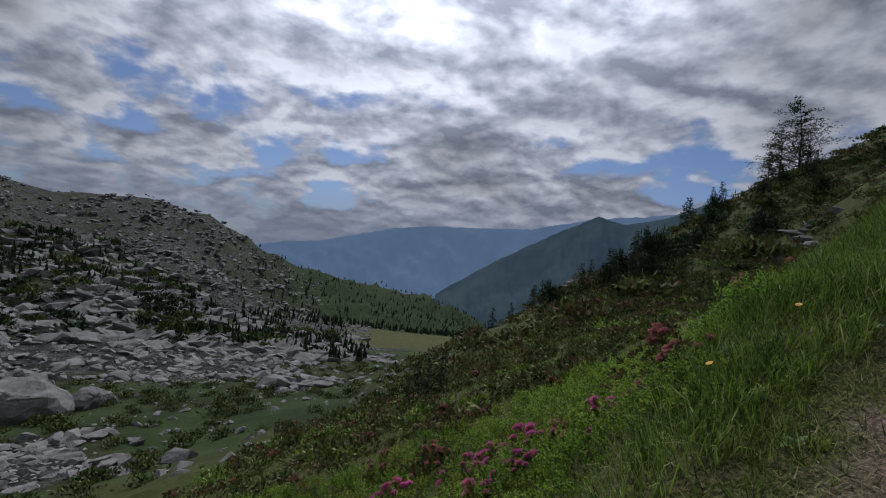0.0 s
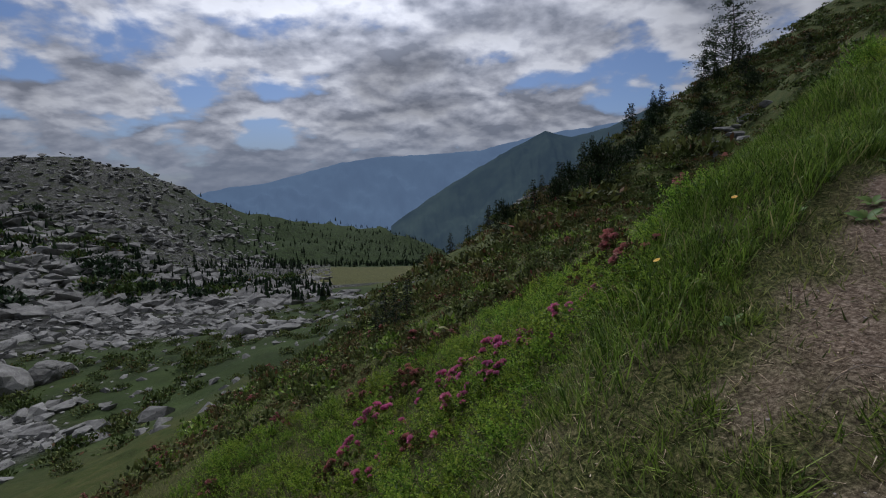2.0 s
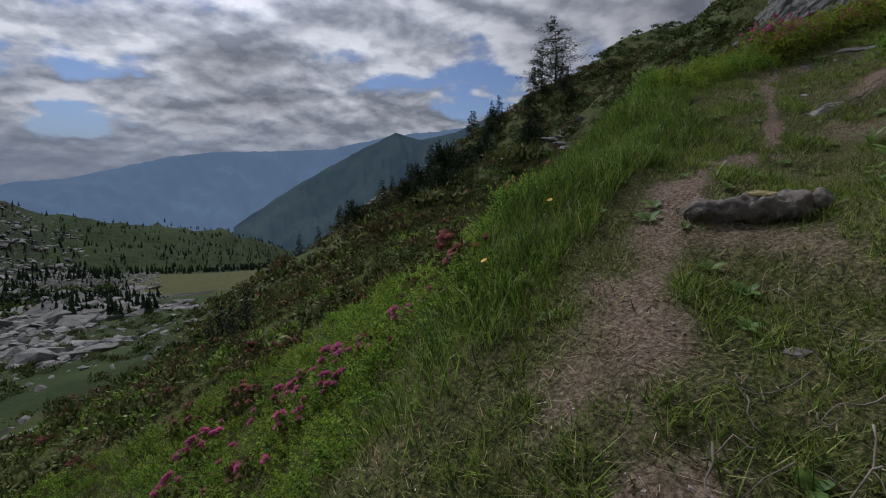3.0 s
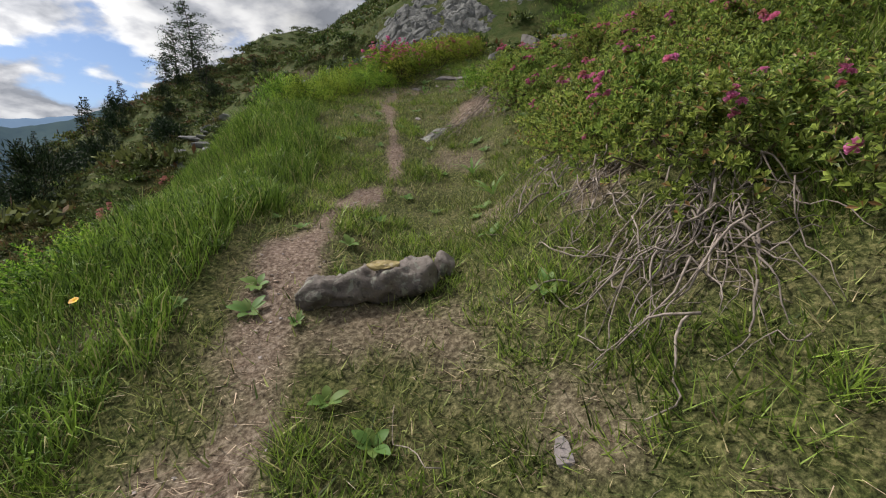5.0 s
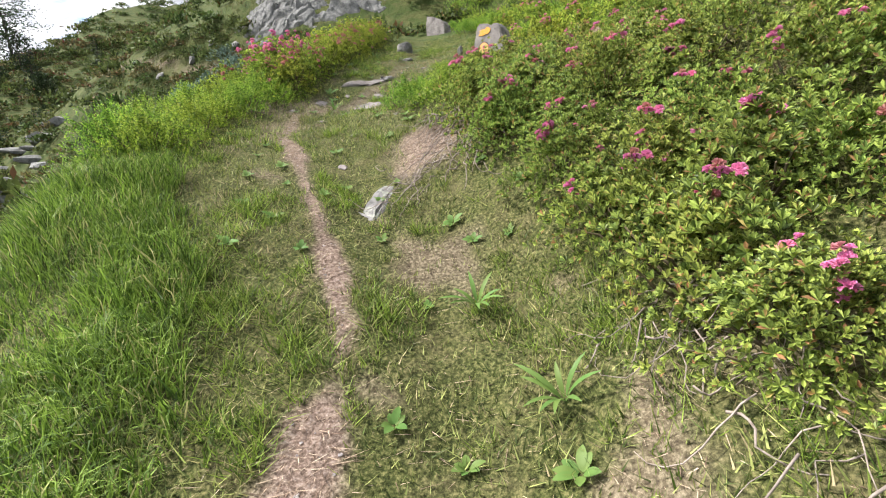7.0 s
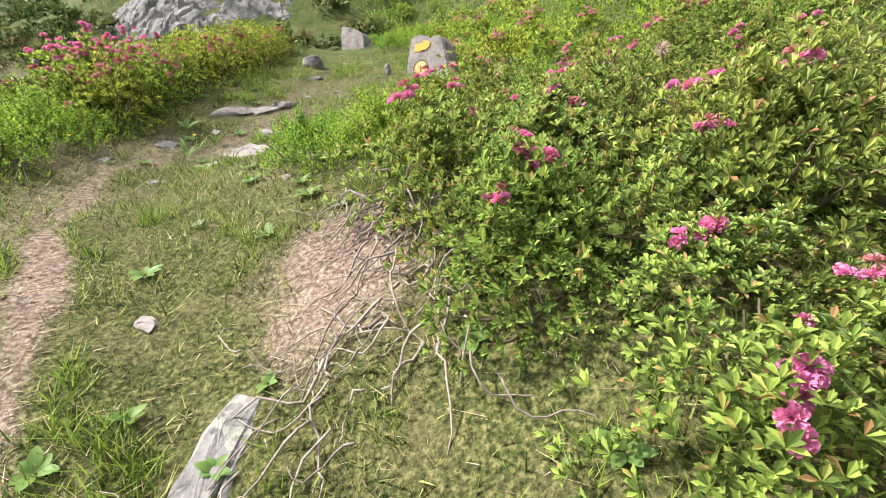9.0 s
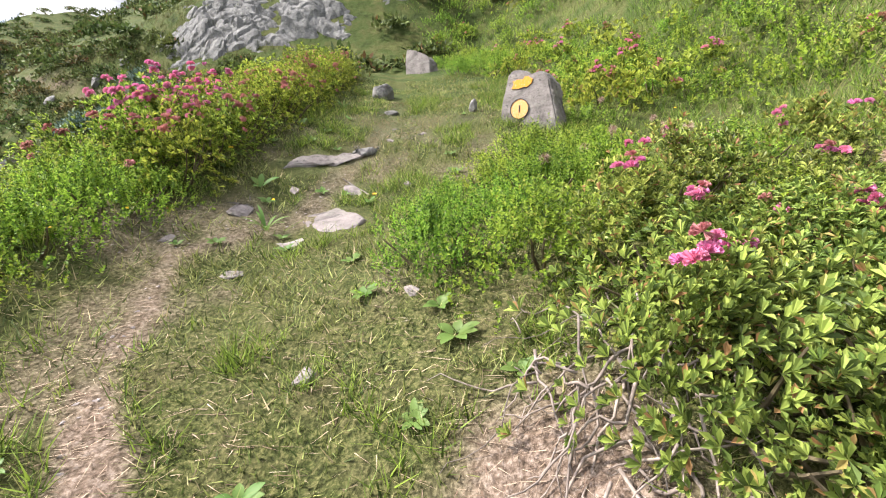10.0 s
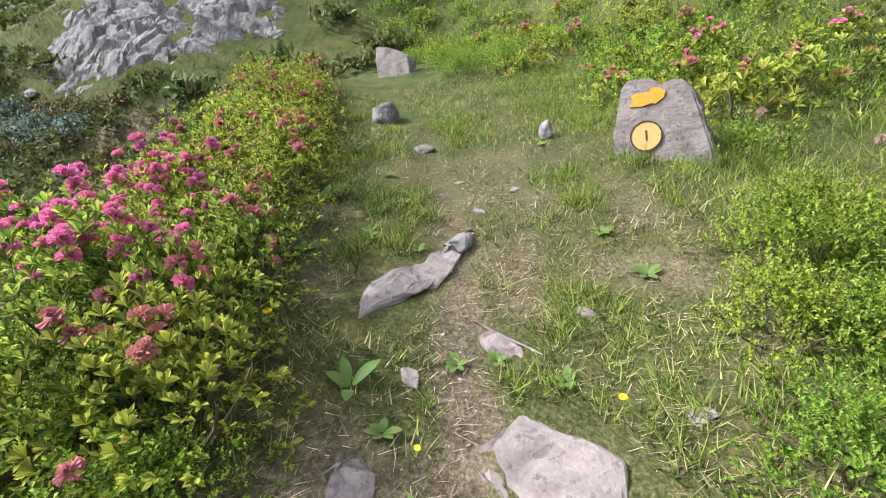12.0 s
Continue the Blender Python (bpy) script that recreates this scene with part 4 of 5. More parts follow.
def far_trees(name, label, places, seed, size):
    g = np.random.default_rng(seed)
    vs, fs, k = [], [], 0
    ring = np.array([(math.cos(a), math.sin(a)) for a in np.linspace(0, 2 * np.pi, 6, endpoint=False)])
    x, y = places
    z = land(x, y)
    h = size * g.uniform(0.5, 1.3, len(x))
    for level, (lo, hi, w) in enumerate(((0.05, 0.6, 0.24), (0.35, 0.82, 0.17), (0.65, 1.05, 0.1))):
        rim = np.stack([x[:, None] + ring[:, 0] * (h * w)[:, None] * g.uniform(0.6, 1.3, (len(x), 6)), y[:, None] + ring[:, 1] * (h * w)[:, None] * g.uniform(0.6, 1.3, (len(x), 6)), (z + h * lo)[:, None] + np.zeros((1, 6))], -1)
        v = np.concatenate([rim, np.stack([x, y, z + h * hi], -1)[:, None]], 1)
        vs.append(v.reshape(-1, 3))
        tri = np.array([(j, (j + 1) % 6, 6) for j in range(6)])
        fs.append((np.arange(len(x))[:, None, None] * 7 + tri).reshape(-1, 3) + k)
        k += len(x) * 7
    tagged(new(name, mesh_of(name, np.concatenate(vs), np.concatenate(fs), M_NEEDLE)), label, "forest", kind="stuff")


g = np.random.default_rng(3)
az, r = np.radians(g.uniform(-26, 16, 2600)), g.uniform(230, 900, 2600)
thick = (np.degrees(az) > -24 + 20 * g.uniform(0, 1, 2600) ** 2) & ~((np.degrees(az) > -11) & (np.degrees(az) < 4) & (r < 330))
far_trees("distant_woods", "dark conifer woods filling the valley", (r[thick] * np.sin(az[thick]), r[thick] * np.cos(az[thick])), 4, 4.6)
az, r = np.radians(g.uniform(-48, -10, 420)), g.uniform(75, 300, 420)
az2 = g.uniform(-58, -8, 620)
r2 = curve_at([(-75, 130), (-40, 120), (-25, 95), (-5, 75)], az2) * g.uniform(0.72, 1.03, 620)
az2 = np.radians(az2)
far_trees("brow_pines", "dark low pines along the rocky brow", (r2 * np.sin(az2), r2 * np.cos(az2)), 8, 1.6)
far_trees("scattered_pines", "scattered small pines among the rocks", (r * np.sin(az), r * np.cos(az)), 6, 1.5)

# ------------------------------------------------------------------ rocks
boulders = [rock_mesh("boulder", 200 + i, (g.uniform(1.0, 1.6), g.uniform(0.8, 1.2), g.uniform(0.4, 0.8)), M_SCREE, 16) for i in range(8)]


def in_scree(x, y):
    z = land(x, y)
    s = zones(x, y, z)[0]
    return s


cx, cy = rng.uniform(-48, 6, 6000), rng.uniform(14, 80, 6000)
ok = (in_scree(cx, cy) > rng.uniform(0.15, 0.9, 6000)) & (np.degrees(np.arctan2(cx, cy)) > -58)
cx, cy = cx[ok], cy[ok]
order = np.argsort(np.hypot(cx, cy))
for i in order[:285]:
    s = rng.uniform(0.4, 1.25) * (2.2 if rng.uniform() < 0.12 else 1)
    b = part("boulder", boulders[int(rng.integers(8))], at=slope_turn(cx[i], cy[i], rng.uniform(0, 360)) @ Matrix.Scale(s, 4))
    tagged(b, "grey angular boulder lying in the valley scree", "rock", group="scree boulders")


def rock_field(name, label, x, y, size, seed, mat):
    """Many stones joined into one field."""
    g = np.random.default_rng(seed)
    shapes = []
    for i in range(6):
        me = rock_mesh("tmp", seed + i, (1.3, 1.0, 0.6), mat, 10)
        v = np.zeros(len(me.vertices) * 3)
        me.vertices.foreach_get("co", v)
        f = np.zeros(len(me.polygons) * 3, int)
        me.polygons.foreach_get("vertices", f)
        shapes.append((v.reshape(-1, 3), f.reshape(-1, 3)))
        bpy.data.meshes.remove(me)
    z = land(x, y)
    pieces = []
    for i in range(len(x)):
        v, f = shapes[int(g.integers(6))]
        a, s = g.uniform(0, 6.28), size[i]
        c, n = math.cos(a), math.sin(a)
        tilt = g.uniform(-0.3, 0.3)
        w = np.stack([v[:, 0] * c - v[:, 1] * n, v[:, 0] * n + v[:, 1] * c, v[:, 2] + v[:, 0] * tilt], -1) * s
        pieces.append((w + np.array([x[i], y[i], z[i]]), f))
    tagged(new(name, mesh_of(name, *joined(*pieces), mat)), label, "rock", kind="stuff")


vx, vy = rng.uniform(-24, 4, 900), rng.uniform(13, 60, 900)
ok = land(vx, vy) < -4.5
rock_field("valley_stones", "single stones lying in the valley turf", vx[ok], vy[ok], rng.uniform(0.3, 1.0, int(ok.sum())) ** 3 * 0.9, 360, M_SCREE)
vx, vy = rng.uniform(-26, 5, 420), rng.uniform(12, 62, 420)
ok = (land(vx, vy) < -4.0) & (in_scree(vx, vy) < 0.6)
shrub_cover("valley_heath", "low dark heath in the valley turf", vx[ok], vy[ok], [M_HEATH, M_MOOR], 79, (0.35, 1.0))
rest = order[285:]
rock_field("scree", "field of grey angular scree stones", cx[rest], cy[rest], 0.2 + 1.6 * rng.uniform(0.0, 1.0, len(rest)) ** 2.5, 300, M_SCREE)
cx, cy = rng.uniform(-26, 2, 5200), rng.uniform(17, 40, 5200)
ok = in_scree(cx, cy) > rng.uniform(0.2, 0.9, 5200)
rock_field("small_scree", "small grey stones along the valley floor", cx[ok], cy[ok], rng.uniform(0.1, 0.35, int(ok.sum())), 310, M_SCREE)
az, r = np.radians(rng.uniform(-50, -8, 3600)), rng.uniform(75, 420, 3600)
rock_field("far_scree", "boulder slopes on the far side of the valley", r * np.sin(az), r * np.cos(az), rng.uniform(0.5, 1.8, 3600) * (0.55 + r / 240), 320, M_SCREE)
az, r = np.radians(rng.uniform(-52, -9, 2300)), rng.uniform(58, 128, 2300)
rock_field("hill_rocks", "grey rocks strewn over the hill across the valley", r * np.sin(az), r * np.cos(az), rng.uniform(0.4, 1.0, 2300) ** 3 * 4.6, 340, M_SCREE)
az, r = np.radians(rng.uniform(-50, -14, 2300)), rng.uniform(300, 615, 2300)
rock_field("ridge_rocks", "crags and boulders on the far ridge", r * np.sin(az), r * np.cos(az), rng.uniform(0.4, 1.0, 2300) ** 2 * 9.0, 350, M_SCREE)
big = rock_mesh("big_boulder", 43, (7.0, 4.4, 4.6), M_SCREE, 26, 3, 0.05)
for x, y, s, a in ((-22.5, 25.5, 1.0, 20), (-20.0, 27.5, 0.55, 80), (-25.0, 29.0, 0.8, 140)):
    tagged(part("big_boulder", big, at=slope_turn(x, y, a) @ Matrix.Scale(s, 4)), "large pale slab-sided boulder beside the scree", "rock", group="big boulders")


def outcrop(name, label, x0, y0, length, height, facing, seed, count, mat=None):
    """A rock face: many cleft blocks standing out of the slope."""
    g = np.random.default_rng(seed)
    root = tagged(new(name), label, "rock")
    root.matrix_basis = Matrix.Translation((x0, y0, z_at(x0, y0)))
    f = radians(facing)
    shapes = [rock_mesh("rock_block", seed * 10 + i, (g.uniform(1.6, 2.8), g.uniform(0.8, 1.3), g.uniform(0.45, 0.85)), mat or M_CLIFF, 16, 1, 0.035) for i in range(6)]
    for i in range(count):
        u, v = g.uniform(-0.5, 0.5), g.uniform(0, 1)
        if abs(u) > 0.5 - 0.22 * v * g.uniform(0, 1.4):
            continue
        back = v * height * 1.15
        x, y = x0 + math.cos(f) * u * length + math.sin(f) * -back * -1, y0 - math.sin(f) * u * length + math.cos(f) * back
        s = g.uniform(0.5, 1.25) * height / 4.2
        part("rock_block", shapes[i % 6], parent=root, at=Matrix.Translation((x - x0, y - y0, z_at(x, y) - z_at(x0, y0) - 0.05 * s)) @ pose(0, 0, 0, g.uniform(15, 40), g.uniform(-12, 12), -facing + g.uniform(-20, 20)) @ Matrix.Scale(s, 4))
    return root


def rock_face(name, label, x0, y0, half_long, half_deep, turn, height, seed, mat, n=120):
    """A rocky rib bedded in the slope: tilted, cleft blocks in one crust."""
    g = np.random.default_rng(seed)
    u, v = (a.ravel() for a in np.meshgrid(np.linspace(-1.1, 1.1, n), np.linspace(-1.1, 1.1, n)))
    lx, ly = u * half_long, v * half_deep
    c, s = math.cos(radians(turn)), math.sin(radians(turn))
    x, y = x0 + lx * c - ly * s, y0 + lx * s + ly * c
    q = np.hypot(u, v) + 0.17 * rough(x, y, half_deep * 0.9, seed, 4)
    h = height * smooth(1.0, 0.45, q) * (0.75 + 0.35 * rough(x, y, half_deep, seed + 3))
    for cells, tilt, step, crack in ((30, 0.25, 0.26, 0.14), (190, 0.4, 0.14, 0.10), (900, 0.45, 0.05, 0.05)):
        cx, cy = g.uniform(-1.1, 1.1, cells) * half_long, g.uniform(-1.1, 1.1, cells) * half_deep
        px = lx + 0.12 * half_deep * rough(x, y, half_deep * 0.25, seed + cells)
        d = (px[:, None] - cx) * 0.4, ly[:, None] - cy
        dist = np.hypot(*d)
        two = np.partition(dist, 1, axis=1)[:, :2]
        k = dist.argmin(1)
        rows = np.arange(len(k))
        h = h + height * (g.uniform(-1, 1, cells)[k] * step) + tilt * (g.normal(size=cells)[k] * d[0][rows, k] + g.normal(size=cells)[k] * d[1][rows, k]) - crack * height * np.exp(-((two[:, 1] - two[:, 0]) / (0.05 * half_deep)) ** 2)
    h = h + height * (0.14 * rough(x, y, 0.35, seed + 21) + 0.07 * rough(x, y, 0.12, seed + 22))
    z = land(x, y) + np.where(q > 1.0, -0.4, h - 0.12)
    me = mesh_of(name, np.stack([x - x0, y - y0, z - z_at(x0, y0)], -1), grid_faces(n, n), mat)
    tagged(part(name, me, at=Matrix.Translation((x0, y0, z_at(x0, y0)))), label, "rock")


rock_face("cliff", "pale grey cleft rock face on the hillside", 21.2, 11.4, 3.3, 1.75, 100, 0.55, 7, M_CLIFF, 200)
rock_face("upper_rock", "grey rock above the hillside path", 22.6, 7.3, 1.5, 0.7, 110, 0.35, 8, M_CLIFF, 70)
rock_face("gully_rock", "grey rock face at the edge of the gully", 13.8, 18.4, 1.9, 1.0, 140, 0.6, 9, M_CLIFF, 110)
rock_face("bowl_rock", "grey rock below the hillside path", 16.7, 16.6, 1.5, 0.9, 125, 0.5, 10, M_CLIFF, 80)
outcrop("slope_rocks", "broken dark rocks on the steep slope", 15.5, 22.5, 7.0, 3.2, 33, 11, 40)
outcrop("knoll_rocks", "stony knoll on the far slope", 18.0, 56.0, 12.0, 4.0, 18, 12, 60)
outcrop("valley_crag", "dark crag above the valley scree", -16.0, 55.0, 26.0, 7.0, -14, 13, 90, M_SCREE)
outcrop("rocky_brow", "rocky brow of the hill across the valley", -48.0, 72.0, 44.0, 9.0, -35, 14, 110, M_SCREE)

# ------------------------------------------------------------------ stones along the trail
def stone(name, label, x, y, size, turn, seed, mat=M_ROCK, flat=False, sink=0.0, detail=2):
    me = rock_mesh(name, seed, size, mat, 20, detail, 0.045, flat)
    return tagged(part(name, me, at=slope_turn(x, y, turn) @ Matrix.Translation((0, 0, -sink))), label, "stone")


stone("trail_slab", "flat pinkish-grey stone slab set in the trail", 9.76, 4.90, (0.80, 0.56, 0.10), 35, 421, M_SLAB, True, 0.0)
stone("trail_slab", "long flat stone slab sunk in the trail", 9.40, 5.08, (0.44, 0.26, 0.10), 50, 402, M_SLAB, True, 0.02)
stone("trail_stone", "small flat stone in the trail", 10.43, 4.97, (0.32, 0.2, 0.14), 40, 403, M_SLAB, True, 0.0)
stone("trail_stone", "small flat stone at the edge of the trail", 9.68, 5.60, (0.34, 0.2, 0.14), 10, 404, M_SLAB, True, 0.0)
stone("trail_ledge", "long narrow rock ledge across the trail", 10.80, 5.42, (1.15, 0.34, 0.20), -38, 405, M_SLAB, True, 0.0)
stone("trail_ledge", "low rock ledge with a steep side", 11.25, 5.10, (0.5, 0.26, 0.2), -30, 406, M_ROCK, False, 0.02)
stone("trail_stone", "pale stone beside the trail", 13.1, 5.26, (0.36, 0.26, 0.22), 20, 407, M_ROCK, True, 0.0)
stone("grey_stone", "grey angular stone at the foot of the hedge", 14.35, 5.72, (0.66, 0.42, 0.42), -20, 408, M_ROCK, False, -0.06)
stone("small_stone", "small upright stone in the grass", 12.9, 4.10, (0.2, 0.16, 0.26), 10, 410, M_ROCK, False, -0.05)
stone("trail_slab", "sloping grey rock slab in the grassy trail", 6.72, 3.62, (1.0, 0.3, 0.24), 6, 414, M_ROCK, True, 0.03)
for i, (x, y, s) in enumerate(((9.1, 5.75, 0.16), (10.6, 4.5, 0.14), (9.9, 4.3, 0.15), (8.9, 5.2, 0.18), (10.2, 5.4, 0.16), (11.6, 4.9, 0.14), (11.9, 4.6, 0.12), (8.1, 4.4, 0.13), (8.6, 4.05, 0.16), (12.2, 5.0, 0.12), (2.2, 1.2, 0.12), (2.6, 1.0, 0.14), (7.3, 4.2, 0.15))):
    stone("pebble", "small grey stone lying on the trail", x, y, (s, s * 0.7, s * 0.5), i * 50, 430 + i, M_SLAB, True, 0.0, 1)
for i, (x, y, s) in enumerate(((19.7, 16.2, 0.5), (20.2, 15.6, 0.4), (19.9, 14.3, 0.35), (20.3, 12.6, 0.4), (19.2, 17.4, 0.4), (20.6, 13.4, 0.3))):
    stone("path_stone", "pale stone beside the hillside path", x, y, (s * 1.3, s * 0.8, s * 0.6), i * 40, 450 + i, M_ROCK, False, -0.05, 1)


def outline_stone(name, outline, depth, seed, mat, rough_by=0.012):
    """A standing stone from its front outline, thick and broken-edged."""
    bm = bmesh.new()
    front = bm.faces.new([bm.verts.new((x, 0, z)) for x, z in outline])
    bm.normal_update()
    ext = bmesh.ops.extrude_face_region(bm, geom=[front])
    moved = [e for e in ext["geom"] if isinstance(e, bmesh.types.BMVert)]
    bmesh.ops.translate(bm, verts=moved, vec=(0.05, depth, -0.03))
    bmesh.ops.recalc_face_normals(bm, faces=list(bm.faces))
    bmesh.ops.bevel(bm, geom=list(bm.edges), offset=0.014, segments=2, affect="EDGES")
    bmesh.ops.triangulate(bm, faces=list(bm.faces))
    for _ in range(4):
        bmesh.ops.subdivide_edges(bm, edges=[e for e in bm.edges if e.calc_length() > 0.045], cuts=1)
        bmesh.ops.triangulate(bm, faces=list(bm.faces))
    bm.normal_update()
    for v in bm.verts:
        face_on = v.co.y < 0.02
        v.co += v.normal * noise.fractal(Vector(v.co) * 7 + Vector((seed, 0, 0)), 1.0, 2.0, 4) * rough_by * (0.35 if face_on else 2.2)
    me = bpy.data.meshes.new(name)
    bm.to_mesh(me)
    bm.free()
    me.materials.append(mat)
    return me


M_MARK = rock_material("marker_stone", (0.24, 0.215, 0.2), 0.1)
MARK_AT = pose(12.05, 3.42, z_at(12.05, 3.42) - 0.02, -6, 0, -116)
marker = tagged(new("marker_stone"), "upright grey trail stone with painted orange marks", "trail marker")
marker.matrix_basis = MARK_AT
part("body", outline_stone("body", [(-0.36, -0.12), (0.38, -0.12), (0.36, 0.06), (0.25, 0.52), (0.15, 0.62), (0.02, 0.59), (-0.08, 0.66), (-0.19, 0.67), (-0.25, 0.62), (-0.32, 0.33)], 0.24, 3, M_MARK), parent=marker)


def flat_shape(name, points, mat, y):
    bm = bmesh.new()
    f = bm.faces.new([bm.verts.new((px, y, pz)) for px, pz in points])
    ext = bmesh.ops.extrude_face_region(bm, geom=[f])
    bmesh.ops.translate(bm, verts=[e for e in ext["geom"] if isinstance(e, bmesh.types.BMVert)], vec=(0, 0.012, 0))
    bmesh.ops.recalc_face_normals(bm, faces=list(bm.faces))
    me = bpy.data.meshes.new(name)
    bm.to_mesh(me)
    bm.free()
    me.materials.append(mat)
    return me


CX, CZ, CR = -0.09, 0.215, 0.112
ringed = [(CX + CR * math.cos(a) * (1 + 0.02 * math.sin(5 * a)), CZ + CR * math.sin(a)) for a in np.linspace(0, 2 * np.pi, 40, endpoint=False)]
part("painted_disc", flat_shape("painted_disc", ringed, M_PAINT, -0.009), parent=marker, label="orange painted disc")
bm = bmesh.new()
inner = [bm.verts.new((CX + (CR - 0.004) * math.cos(a), -0.013, CZ + (CR - 0.004) * math.sin(a))) for a in np.linspace(0, 2 * np.pi, 48, endpoint=False)]
outer = [bm.verts.new((CX + (CR + 0.006) * math.cos(a), -0.013, CZ + (CR + 0.006) * math.sin(a))) for a in np.linspace(0, 2 * np.pi, 48, endpoint=False)]
for i in range(48):
    bm.faces.new((inner[i], inner[(i + 1) % 48], outer[(i + 1) % 48], outer[i]))
ext = bmesh.ops.extrude_face_region(bm, geom=list(bm.faces))
bmesh.ops.translate(bm, verts=[e for e in ext["geom"] if isinstance(e, bmesh.types.BMVert)], vec=(0, 0.014, 0))
ring_me = bpy.data.meshes.new("painted_ring")
bm.to_mesh(ring_me)
bm.free()
part("painted_ring", ring_me, M_BLACK, marker, "black painted ring")
text = bpy.data.curves.new("numeral", "FONT")
text.body, text.size, text.align_x, text.align_y, text.extrude, text.offset = "1", 0.12, "CENTER", "CENTER", 0.006, -0.001
tmp = bpy.data.objects.new("tmp", text)
scene.collection.objects.link(tmp)
numeral = bpy.data.meshes.new_from_object(tmp.evaluated_get(bpy.context.evaluated_depsgraph_get()))
bpy.data.objects.remove(tmp)
numeral.name = "numeral"
part("numeral", numeral, M_BLACK, marker, "black painted number one", pose(CX, -0.010, CZ, 90, 0, 0))
part("painted_arrow", flat_shape("painted_arrow", [(-0.20, 0.455), (-0.11, 0.445), (-0.04, 0.46), (-0.01, 0.45), (0.05, 0.49), (0.065, 0.535), (0.01, 0.57), (-0.03, 0.575), (-0.05, 0.545), (-0.13, 0.55), (-0.185, 0.535), (-0.17, 0.50)], M_PAINT_Y, -0.009), parent=marker, label="yellow painted arrow")

upper = tagged(new("cairn_stone"), "pale upright stone beside the upper trail", "stone")
upper.matrix_basis = pose(17.4, 5.75, z_at(17.4, 5.75) - 0.02, -6, 0, -108)
part("body", outline_stone("body", [(-0.28, -0.15), (0.36, -0.15), (0.33, 0.30), (0.22, 0.42), (-0.05, 0.55), (-0.27, 0.60), (-0.30, 0.30)], 0.3, 5, M_MARK), parent=upper)

# the log-shaped stone across the trail
def log_stone():
    g = np.random.default_rng(9)
    k, s = 60, 30
    q = np.linspace(0, 1, k)
    r = 0.098 * np.clip(np.minimum(q / 0.10, (1 - q) / 0.05), 0.12, 1) ** 0.5 * (0.78 + 0.3 * q)
    v = []
    for i in range(k):
        for j in range(s):
            a = 2 * math.pi * j / s
            w = 1 + 0.34 * noise.fractal(Vector((q[i] * 7, math.cos(a) * 1.5, math.sin(a) * 1.5)), 0.8, 2.0, 6)
            v.append((q[i] * 0.70 - 0.35, r[i] * w * math.cos(a) * 1.05 + 0.02 * math.sin(q[i] * 6), r[i] * w * math.sin(a) * 0.95 + 0.03 * q[i]))
    f = [(i * s + j, i * s + (j + 1) % s, (i + 1) * s + (j + 1) % s, (i + 1) * s + j) for i in range(k - 1) for j in range(s)]
    v += [(-0.352, 0, 0), (0.352, 0.0, 0.03)]
    tri = [(len(v) - 2, (j + 1) % s, j) for j in range(s)] + [(len(v) - 1, (k - 1) * s + j, (k - 1) * s + (j + 1) % s) for j in range(s)]
    bm = bmesh.new()
    vs = [bm.verts.new(c) for c in v]
    for face in f + tri:
        bm.faces.new([vs[i] for i in face])
    bmesh.ops.recalc_face_normals(bm, faces=list(bm.faces))
    me = bpy.data.meshes.new("log_stone")
    bm.to_mesh(me)
    bm.free()
    me.polygons.foreach_set("use_smooth", np.full(len(me.polygons), True))
    return me


M_LICHEN = paint_material("yellow_lichen", (0.31, 0.245, 0.10))
log = tagged(new("log_shaped_stone"), "long rounded grey-brown stone with yellow lichen lying across the trail", "stone")
LOG_Z = z_at(3.1, 2.08)
log.matrix_basis = pose(3.12, 2.08, LOG_Z + 0.06, 0, -3, -44)
part("body", log_stone(), M_LOG, log)
part("lichen", rock_mesh("lichen", 79, (0.20, 0.085, 0.012), M_LICHEN, 60, 2, 0.07), parent=log, label="yellow lichen patch", at=pose(0.08, -0.035, 0.118, 30, 4, 0))
stone("end_stone", "small upright stone at the end of the log-shaped stone", 3.44, 1.80, (0.13, 0.13, 0.2), 30, 471, M_LOG, False, -0.06)

# ------------------------------------------------------------------ bare branches and roots
def tangle(name, label, x0, y0, count, spread, way, seed, thick=1.0):
    """Bare woody branches that lie over the ground, fanning out one way."""
    g = np.random.default_rng(seed)
    root = tagged(new(name), label, "branches", group="bare branches")
    base = z_at(x0, y0)
    root.matrix_basis = Matrix.Translation((x0, y0, base))
    for i in range(count):
        a = radians(way) + g.normal() * 0.9
        sx, sy = x0 + g.normal() * spread * 0.5, y0 + g.normal() * spread * 0.5
        ln = g.uniform(0.15, 0.55)
        k = 9
        q = np.linspace(0, 1, k)
        wob = np.cumsum(g.normal(size=k) * 0.42)
        x = sx + np.cumsum(np.cos(a + wob)) * ln / k
        y = sy + np.cumsum(np.sin(a + wob)) * ln / k
        z = land(x, y) + 0.015 + g.uniform(0.0, 0.13) * (1 - q) + 0.025 * np.sin(q * 8 + g.uniform(0, 6))
        r = g.uniform(0.004, 0.010) * thick * (1 - 0.65 * q)
        part("branch", mesh_of("branch", *tube(np.stack([x - x0, y - y0, z - base], -1), r, 6), M_BRANCH, True), parent=root)


